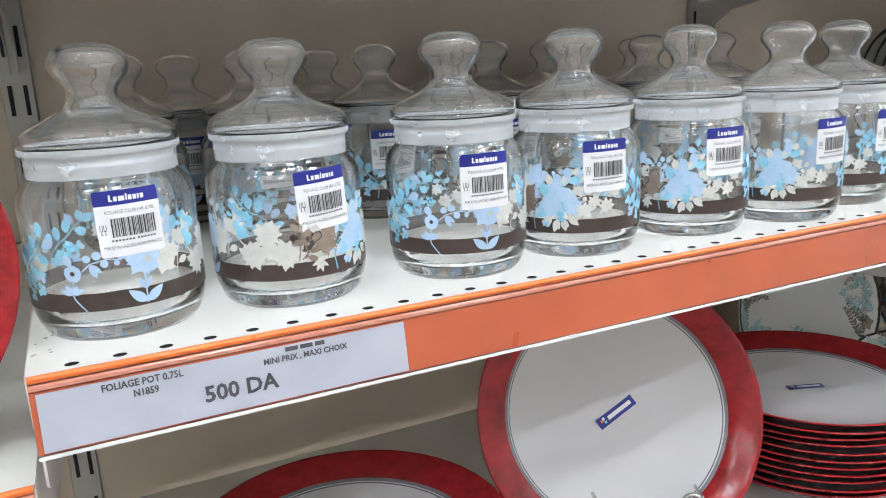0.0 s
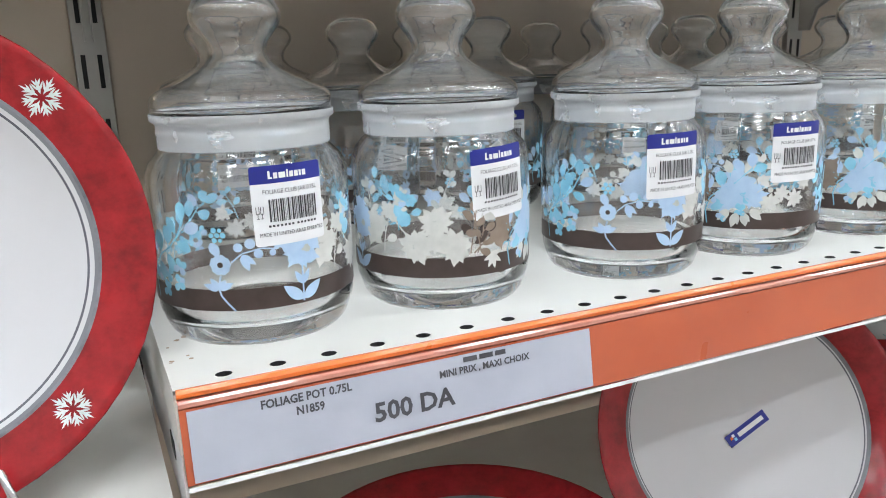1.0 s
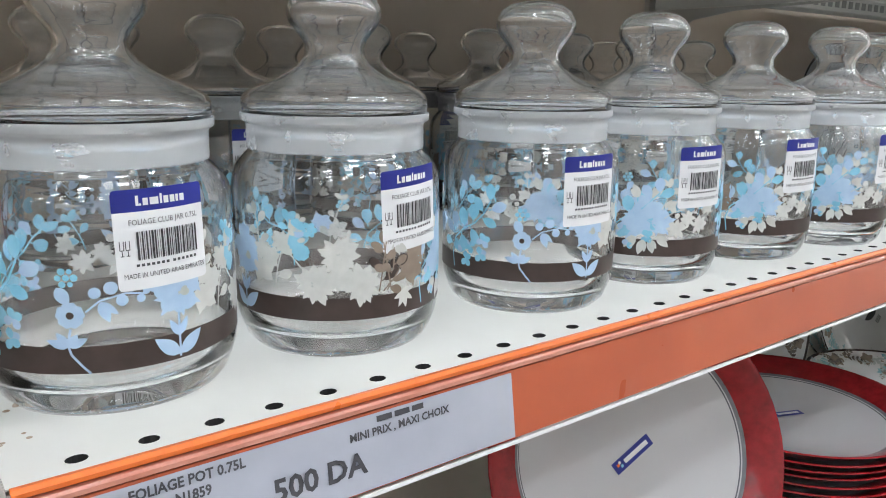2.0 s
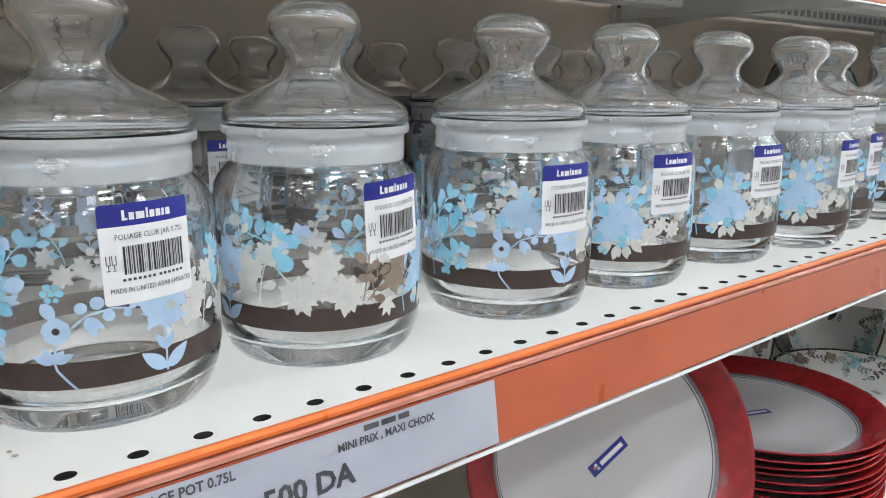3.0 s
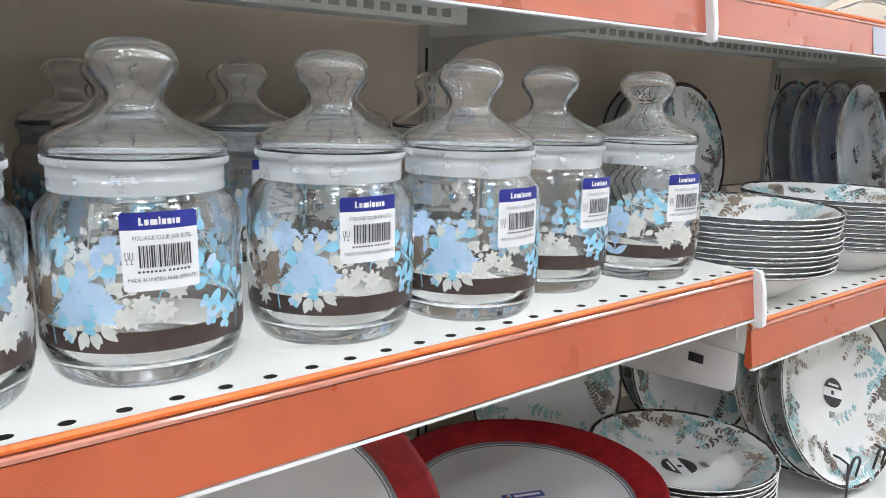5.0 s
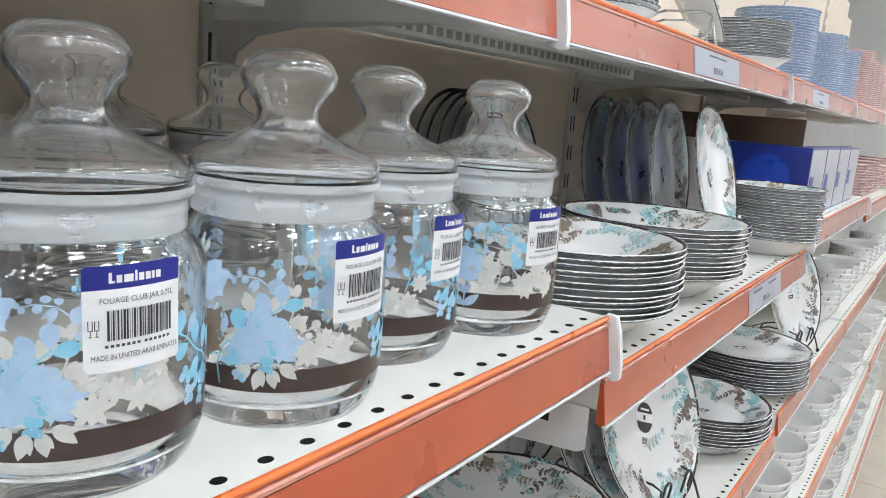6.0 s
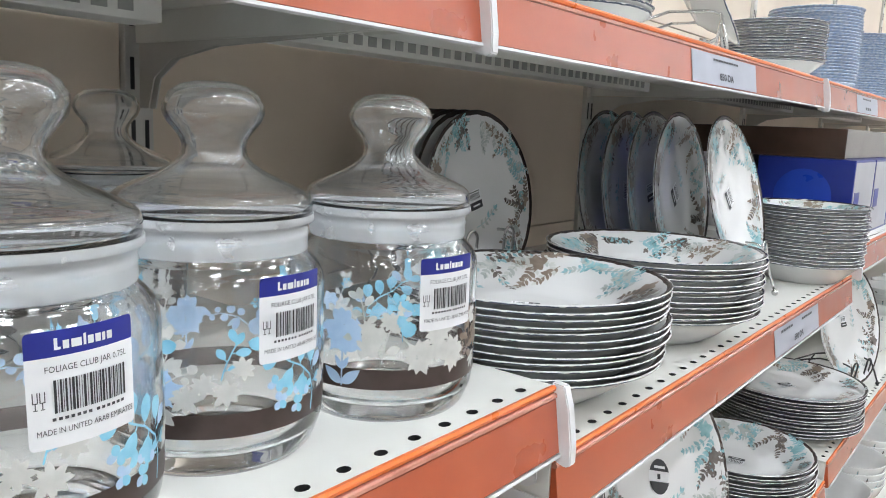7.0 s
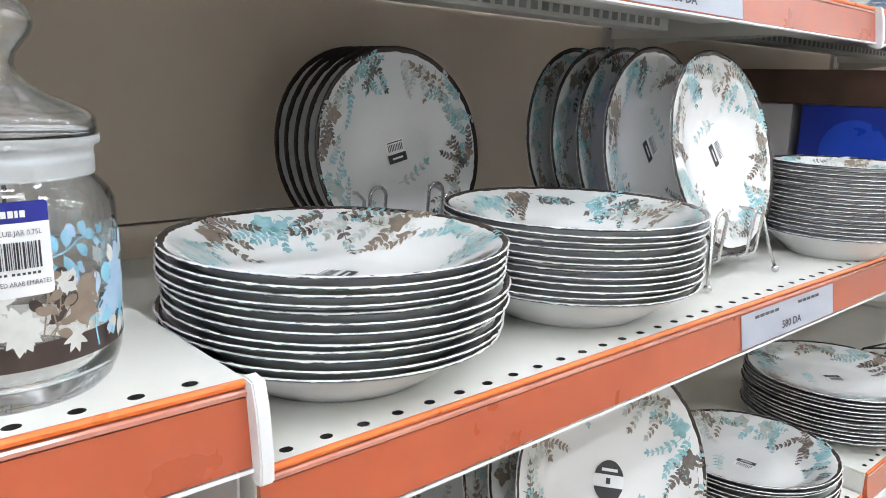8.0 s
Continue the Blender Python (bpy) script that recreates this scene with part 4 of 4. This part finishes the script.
def plate(kind, m, printed=0, sticker="", spin=0.0, label="", group="", snow=False):
    sp = SPEC[kind]
    top, rim, low = dish_profile(sp["r"], sp["h"], sp["foot"], sp["well"])
    t = thing("plate", m, label or sp["words"], "plate", group)
    if kind not in DISH:
        bm = lathe(top + rim + low, 56, False)
        if sp["mat"] in (M_DEEP, M_DESS, M_FLAT, M_BOWLC):
            for f in bm.faces:
                if f.normal.z < -0.05:
                    f.material_index = 1
        DISH[kind] = part("dish", bm, [sp["mat"], under_side(sp["r"], "shaded_underside_china_" + kind) if sp["mat"] in (M_DEEP, M_DESS, M_FLAT, M_BOWLC) else M_CHINA], t, "", True)
    else:
        o = new("dish", DISH[kind].data)
        o.parent = t
    zf = height_of(top + rim[:1])
    if printed:
        key = (kind, printed)
        if key not in DISH:
            DISH[key] = part("foliage_print", foliage_print(sp["r"], zf, printed, printed % 2), [M_TEAL, M_SAGE, M_DUSK, M_CREAM, M_TAUPE], t, "printed teal and brown leaves")
        else:
            o = new("foliage_print", DISH[key].data)
            o.parent = t
    if snow:
        for k in range(4):
            a = radians(-48 + k * 90)
            bm = bmesh.new()
            p = Print()
            for q in range(8):
                an = q * 45 + 10
                ln = 0.0085 if q % 2 else 0.0068
                p.leaf(0.0014 * math.cos(radians(an)), 0.0014 * math.sin(radians(an)), an, ln, 0.0013, 0)
                for at, dd, l2 in ((0.0028, 34, 0.0045), (0.0048, 30, 0.0034)):
                    for sg in (-1, 1):
                        p.leaf(at * math.cos(radians(an)), at * math.sin(radians(an)), an + sg * dd, l2, 0.0009, 0)
            c = (sp["r"] - 0.0125)
            bm = p.laid(lambda u, v, h: (c * math.cos(a) + u, c * math.sin(a) + v, zf(math.hypot(c * math.cos(a) + u, c * math.sin(a) + v)) + h), 0.0005)
            part("snowflake_print", bm, M_SILVER, t, "silver snowflake on the rim")
    if sticker:
        tag_sticker(t, sticker, zf(0.0) + 0.0001, spin)
    return t


def stack(kind, x, y, z, n, pitch, printed=3, sticker="", group="", seed=1, wobble=0.0022, spin=0.0, words=""):
    random.seed(seed)
    turns = [(random.uniform(-wobble, wobble), random.uniform(-wobble, wobble), random.uniform(0, 360)) for _ in range(n)]
    for k, (dx, dy, a) in enumerate(turns):
        last = k == n - 1
        m = pose(x + dx, y + dy, z + k * pitch, 90 * dy if k else 0, 90 * dx if k else 0, a if not last else spin)
        plate(kind, m, printed if last else 0, sticker if last else "", 0.0,
              (words or SPEC[kind]["words"]) + (", on top" if last else ", stacked"), group)


def pink_plates(stacks):
    """All the far stacks of pink plates as one mesh; stacks: x, y, z, number of plates, pitch."""
    sp = SPEC["pink"]
    top, rim, low = dish_profile(sp["r"], sp["h"], sp["foot"], sp["well"])
    dish = lathe(top + rim + low, 32, False)
    dish.verts.index_update()
    co, fs = [v.co.copy() for v in dish.verts], [[v.index for v in f.verts] for f in dish.faces]
    dish.free()
    random.seed(33)
    verts, faces = [], []
    for x, y, z, n, pitch in stacks:
        for k in range(n):
            dx, dy, base = random.uniform(-0.002, 0.002), random.uniform(-0.002, 0.002), len(verts)
            verts += [(x + dx + c.x, y + dy + c.y, z + k * pitch + c.z) for c in co]
            faces += [[base + i for i in f] for f in fs]
    me = bpy.data.meshes.new("pink_plates")
    me.from_pydata(verts, [], faces)
    me.polygons.foreach_set("use_smooth", [True] * len(faces))
    me.materials.append(M_PINKCHINA)
    return tagged(new("pink_plates", me), "stacks of pale pink china plates far along the shelves", "plates", kind="stuff")


def standing(kind, x, y, z, lean, yaw, roll=0.0, printed=0, sticker="", spin=0.0, group="", snow=False, words=""):
    """A plate on its edge: z is the height of its lowest point, yaw 0 faces the aisle."""
    r = SPEC[kind]["r"]
    m = pose(x, y, z + r * math.cos(radians(lean)), 0, 0, yaw) @ pose(0, 0, 0, 90 - lean, 0, 0) @ pose(0, 0, 0, 0, 0, roll)
    return plate(kind, m, printed, sticker, spin, words or (SPEC[kind]["words"] + ", upright"), group, snow)


def easel(x, y, z, yaw, material, words, gap=0.038, rise=0.073, deep=0.075, spread=0.07, r=0.0018):
    """A wire plate stand: two upright loops in front, splayed legs with ball feet, side bars and a back frame."""
    e = thing("plate_stand", pose(x, y, z, 0, 0, yaw), words, "plate stand", "plate stands")
    for sx in (-1, 1):
        px = sx * gap
        w = 0.0095
        bm = bmesh.new()
        pts = [(px - w, 0.012, 0.022), (px - w, 0.0, 0.019), (px - w, -0.008, 0.024), (px - w, -0.012, rise - w)]
        pts += arc((px, -0.012, rise - w), (-1, 0, 0), (0, 0, 1), w, 12, 168, 9)
        pts += [(px + w, -0.012, rise - w), (px + w, -0.008, 0.024), (px + w, 0.0, 0.019), (px + w, 0.012, 0.022)]
        tube(bm, pts, r)
        part("loop", bm, material, e)
        lx = sx * spread
        for name, pts in (("front_leg", [(lx, -0.022, 0.005), (lx * 0.86, -0.016, 0.03), (lx * 0.74, -0.010, rise * 0.86), (lx * 0.72, 0.004, rise * 0.92), (lx * 0.74, deep * 0.5, rise * 0.9)]),
                          ("back_leg", [(lx * 0.74, deep * 0.5, rise * 0.9), (lx * 0.8, deep, rise * 0.6), (lx * 0.92, deep + 0.02, 0.004)])):
            bm = bmesh.new()
            tube(bm, pts, r)
            part(name, bm, material, e)
        bm = bmesh.new()
        bmesh.ops.create_uvsphere(bm, u_segments=12, v_segments=8, radius=0.0042, matrix=Matrix.Translation((lx, -0.022, 0.0042)))
        part("foot", bm, material, e, "", True)
    for name, py, pz, hx in (("front_bar", 0.006, 0.020, spread * 0.9), ("back_bar", deep, rise * 0.6, spread * 0.8)):
        bm = bmesh.new()
        tube(bm, [(-hx, py, pz), (hx, py, pz)], r)
        part(name, bm, material, e)
    return e


def carton(x0, x1, y0, y1, z0, z1, words, group="blue cartons", face=M_BOXBLUE, side=M_BOXGREY):
    c = thing("carton", Matrix.Translation((x0, y0, z0)), words, "carton", group)
    w, d, h = x1 - x0, y1 - y0, z1 - z0
    part("box_body", boxed(0, w, 0, d, 0, h, 0.0015), face, c)
    if side:
        part("front_panel", boxed(0.004, w - 0.004, -0.0006, 0.002, 0.004, h - 0.004), side, c, "grey printed front panel")
        part("dark_print", boxed(0.012, min(w - 0.012, 0.05), -0.0011, 0.002, h * 0.35, h * 0.6), M_BLUE, c)
    if face is M_BOXBLUE:
        bm = bmesh.new()
        n = 28
        f = [bm.verts.new((-0.0008, d / 2 + 0.045 * math.cos(2 * math.pi * i / n), h * 0.52 + 0.045 * math.sin(2 * math.pi * i / n))) for i in range(n)]
        bm.faces.new(f)
        part("round_print", bm, M_BOXDISC, c)
        part("logo_bar", boxed(-0.0016, -0.0002, d * 0.28, d * 0.74, h * 0.2, h * 0.31), M_STICKER, c)
    return c


def bowl_mesh(r, h):
    out = [(0.0, 0.006), (r * 0.35, 0.006), (r * 0.62, h * 0.28), (r * 0.84, h * 0.62), (r * 0.965, h), (r, h + 0.0008), (r, h - 0.002), (r * 0.885, h * 0.6),
           (r * 0.67, h * 0.24), (r * 0.45, 0.004), (r * 0.44, 0.0), (r * 0.40, 0.0), (r * 0.38, 0.003), (0.0, 0.003)]
    return lathe(out, 40, False)


BOWL = {}


def bowl_stack(x, y, z, n, r=0.07, h=0.06, pitch=0.014, group="bowls", words="white china bowl with a pale leaf print"):
    for k in range(n):
        t = thing("bowl", pose(x, y, z + k * pitch, 0, 0, 40 * k), words, "bowl", group)
        if (r, h) not in BOWL:
            BOWL[(r, h)] = part("vessel", bowl_mesh(r, h), M_CHINA, t, "", True)
            random.seed(11)
            p = Print()
            for q in range(12):
                p.sprig(q * 0.52 + random.uniform(-0.1, 0.1), h * random.uniform(0.62, 0.8), random.uniform(0, 180), 0.014, 3, 0.007, [0, 1, 2], 30)
            def wall(u, v, hh):
                v = min(max(v, h * 0.6), h * 0.97)
                s = (v - h * 0.6) / (h * 0.4)
                rr = r * (0.885 + 0.115 * s) + 0.0006 + hh
                a = u if abs(u) > 7 else u
                return (rr * math.cos(a), rr * math.sin(a), v)
            q = Print()
            for pts, mat in p.polys:
                c = sum(a for a, b in pts) / len(pts)
                q.poly([(c + (a - c) / r, b) for a, b in pts], mat)
            BOWL[(r, h, 1)] = part("leaf_print", q.laid(wall, 0.0003), [M_TEAL, M_SAGE, M_DUSK], t)
        else:
            for key, nm in (((r, h), "vessel"), ((r, h, 1), "leaf_print")):
                o = new(nm, BOWL[key].data)
                o.parent = t


# ---- build ----
store()
back_and_uprights()
for k in range(-1, 5):
    shelf(k * BAY, 0.0, Z_MAIN[k], BACK - 0.006, group="eye-level shelves")
    shelf(k * BAY, 0.0, Z_LOW[k], BACK - 0.006, group="lower shelves")
    shelf(k * BAY, -0.03, Z_KNEE[k], BACK + 0.024, group="knee-level shelves")
    shelf(k * BAY, Y_TOP, Z_TOP, BACK - Y_TOP - 0.006, under=True, group="upper shelves")
    shelf(k * BAY, -0.06, Z_BASE, BACK + 0.054, bracket=False, group="base shelves")
    tagged(mesh_object("trim_plinth_%d" % (k + 2), boxed(k * BAY + 0.002, (k + 1) * BAY - 0.002, -0.04, -0.02, 0.0, Z_BASE - 0.048), M_SHELF), "white plinth under the base shelf", "plinth", kind="structure")
for k in range(1, 5):
    end_clip(k * BAY, 0.0, max(Z_MAIN[k - 1], Z_MAIN[k]))
    end_clip(k * BAY, Y_TOP, Z_TOP)

price_card(0.0, 0.0, 1.2, 0.006, 0.213, [
    ("FOLIAGE POT 0.75L", 0.0058, 0.052, 0.0325, 0.042), ("N1859", 0.0058, 0.053, 0.0262, 0.013), (None, 0.0045, 0.143, 0.0340, 0.024),
    ("MINI PRIX , MAXI CHOIX", 0.0052, 0.143, 0.0285, 0.051), ("500 DA", 0.0135, 0.1035, 0.0160, 0.042)], "white price card for a foliage jar in the orange rail")
price_card(0.9, 0.0, 1.152, 0.48, 0.68, [("580 DA", 0.011, 0.1, 0.0125, 0.042), (None, 0.005, 0.05, 0.0305, 0.05), (None, 0.005, 0.14, 0.0305, 0.05)], "white price card in the rail below the plates")
price_card(0.9, Y_TOP, Z_TOP, 0.35, 0.555, [("850 DA", 0.011, 0.1, 0.0125, 0.044), (None, 0.004, 0.1, 0.0305, 0.08)], "white price card in the upper rail")
price_card(1.8, Y_TOP, Z_TOP, 0.25, 0.45, [(None, 0.009, 0.1, 0.0125, 0.05), (None, 0.005, 0.09, 0.0305, 0.08)], "white price card in the upper rail")

# the jars
FRONT = [(0.057, 0.078, -9, 9, -1), (0.166, 0.077, -108, 13, -3), (0.291, 0.070, -26, -3, -1), (0.396, 0.070, 162, -8, -1), (0.511, 0.069, 166, -6, -1),
         (0.612, 0.058, 159, 2, -1), (0.711, 0.078, 140, 5, 0), (0.812, 0.062, -94, -8, -1)]
for x, y, spin, face, tilt in FRONT:
    jar(x, y, 1.2, spin, face, tilt, "clear lidded glass jar printed with blue and cream flowers, brown band")
BACKROW = [(0.085, 0.31), (0.20, 0.318), (0.325, 0.31), (0.455, 0.31), (0.562, 0.302), (0.672, 0.31), (0.785, 0.312),
           (0.15, 0.415), (0.30, 0.417), (0.45, 0.415), (0.60, 0.415), (0.74, 0.415)]
for i, (x, y) in enumerate(BACKROW):
    jar(x, y, 1.2, 47 * i, 10 * math.sin(i * 2.3), 0, "clear lidded glass jar with printed flowers, behind the front row", "jars behind the front row")

# eye-level shelf beside the jars: stacks and standing plates
stack("soup", 1.013, 0.093, 1.152, 12, 0.0051, 3, "slip", "first stack of soup plates", 1, spin=30)
stack("soup", 1.249, 0.090, 1.152, 12, 0.0051, 5, "", "second stack of soup plates", 2, spin=200)
stack("small", 1.705, 0.049, 1.152, 19, 0.0045, 7, "", "stack of small plates", 3)
for k in range(5):
    standing("dessert", 1.229 - 0.001 * k, 0.310 + 0.0165 * k, 1.162, 8, 0, 20 * k, 9 if k == 0 else 0, "slip" if k == 0 else "", 12, "dessert plates on edge")
easel(1.219, 0.284, 1.152, 0, M_CHROME, "chromed wire stand holding dessert plates", 0.037, 0.086, 0.11)
for k, y in enumerate((0.158, 0.191, 0.224, 0.257)):
    standing("dessert", 1.452, y, 1.172, 8, 3, 70 * k, 11 + 2 * (k % 2), "slip", -60, "dessert plates in the rack")
standing("dessert", 1.486, 0.100, 1.173, 15, 1, 10, 15, "slip", -75, "dessert plates in the rack")
easel(1.468, 0.062, 1.152, 0, M_CHROME, "chromed wire rack holding dessert plates", 0.038, 0.073, 0.2)

# cartons in the third bay
for k in range(4):
    carton(1.86 + 0.175 * k, 1.86 + 0.175 * k + 0.17, 0.022, 0.172, 1.195, 1.325, "deep blue gift carton with grey sides")
carton(1.87, 2.1, 0.19, 0.33, 1.195, 1.325, "white carton behind the blue cartons", "white cartons", M_BOXWHITE, None)
carton(1.86, 2.56, 0.04, 0.34, 1.326, 1.374, "long brown shrink-wrapped pack lying on cartons", "brown packs", M_BROWNBOX, None)

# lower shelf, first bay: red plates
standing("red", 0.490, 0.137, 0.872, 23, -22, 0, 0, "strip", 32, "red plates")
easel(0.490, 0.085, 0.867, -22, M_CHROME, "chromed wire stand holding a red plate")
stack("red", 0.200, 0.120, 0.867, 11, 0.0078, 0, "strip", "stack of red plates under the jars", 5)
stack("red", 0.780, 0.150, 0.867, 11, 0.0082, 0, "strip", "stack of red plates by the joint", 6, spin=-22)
# lower shelf, second bay: foliage plates
stack("soup", 1.036, 0.138, 0.815, 17, 0.0058, 17, "moon", "stack of soup plates under the joint", 7, spin=60)
for k in range(3):
    standing("dinner", 1.352 - 0.004 * k, 0.105 + 0.032 * k, 0.822, 20, -9, 30 * k, 19 if k == 0 else 21, "moon" if k == 0 else "", -20, "dinner plates on edge")
easel(1.36, 0.055, 0.815, -9, M_BLACKWIRE, "black wire stand holding dinner plates", 0.03, 0.06, 0.15, 0.06)
standing("dinner", 1.03, 0.36, 0.822, 12, -10, 0, 23, "", 0, "dinner plates at the back")
for k in range(2):
    standing("dinner", 1.30 + 0.03 * k, 0.30 + 0.05 * k, 0.822, 14, -14, 50, 25, "moon", 0, "dinner plates at the back")
stack("soup", 1.655, 0.096, 0.815, 9, 0.0058, 27, "slip", "stack of deep plates", 8, spin=100)
# lower shelf, third bay
stack("dinner", 1.937, 0.105, 0.845, 12, 0.0058, 29, "slip", "stack of dinner plates", 9, spin=140)
standing("dinner", 2.26, 0.085, 0.852, 15, -14, 0, 31, "slip", 0, "dinner plates on edge, third bay")
easel(2.26, 0.045, 0.845, -14, M_BLACKWIRE, "black wire stand holding a dinner plate", 0.03, 0.06, 0.11, 0.06)
# upper shelf
stack("soup", 1.255, 0.235, Z_TOP, 5, 0.006, 33, "", "plates on the upper shelf", 12)
stack("small", 1.845, 0.165, Z_TOP, 14, 0.0047, 35, "", "second stack on the upper shelf", 13)
stack("blue", 2.24, 0.20, Z_TOP, 26, 0.0058, 0, "", "tall stack of blue plates", 14)
stack("blue", 2.70, 0.20, Z_TOP, 26, 0.0058, 0, "", "second stack of blue plates", 15)
stack("blue", 3.02, 0.20, Z_TOP, 24, 0.0058, 0, "", "third stack of blue plates", 16)
bowl_stack(1.08, 0.19, Z_TOP, 1, 0.11, 0.075, 0.02, "bowl on the upper shelf", "large white china bowl")
standing("soup", 1.49, 0.19, Z_TOP + 0.006, 30, 20, 0, 37, "slip", 0, "plate on the upper shelf")
easel(1.49, 0.14, Z_TOP, 20, M_CHROME, "chromed wire stand on the upper shelf", 0.038, 0.06, 0.1)
pink_plates([(3.40 + 0.19 * k, 0.19, Z_TOP, 26 - 2 * (k % 3), 0.007) for k in range(6)] + [(2.80 + 0.21 * k, 0.10, Z_MAIN[3], 12 - 2 * (k % 2), 0.008) for k in range(8)])
# bowls further along and further down
for k in range(9):
    bowl_stack(2.62 + 0.19 * k, 0.08, Z_LOW[3] if k else Z_LOW[2], 4 + (k * 5) % 3, group="bowls on the lower shelves")
for k in range(14):
    bowl_stack(1.60 + 0.2 * k, 0.06, Z_KNEE[min(4, int((1.60 + 0.2 * k) / 0.9))], 4 + (k * 3) % 3, 0.082, 0.068, 0.016, "bowls on the knee-level shelves")
for k in range(12):
    bowl_stack(2.0 + 0.22 * k, 0.04, Z_BASE, 5 + (k * 7) % 4, 0.082, 0.068, 0.016, "bowls on the base shelves")

# left-hand bay
standing("red_side", -0.105, 0.06, 1.146, 8, 4, 0, 0, "", 0, "red plates on the left bay", True)
easel(-0.112, 0.035, 1.14, 4, M_CHROME, "chromed wire stand holding a red plate", 0.028, 0.034, 0.06, 0.05)

# worn corner of the jar shelf
random.seed(4)
worn = Print()
for k in range(9):
    worn.dot(random.uniform(0.003, 0.016), random.uniform(0.03, 0.075), random.uniform(0.0006, 0.0016), 0, 7)
tagged(mesh_object("trim_rust_specks", worn.laid(lambda u, v, h: (u, v, 1.2 + h), 0.0003), M_RUST), "small rust specks on the shelf corner", "stain", kind="structure")
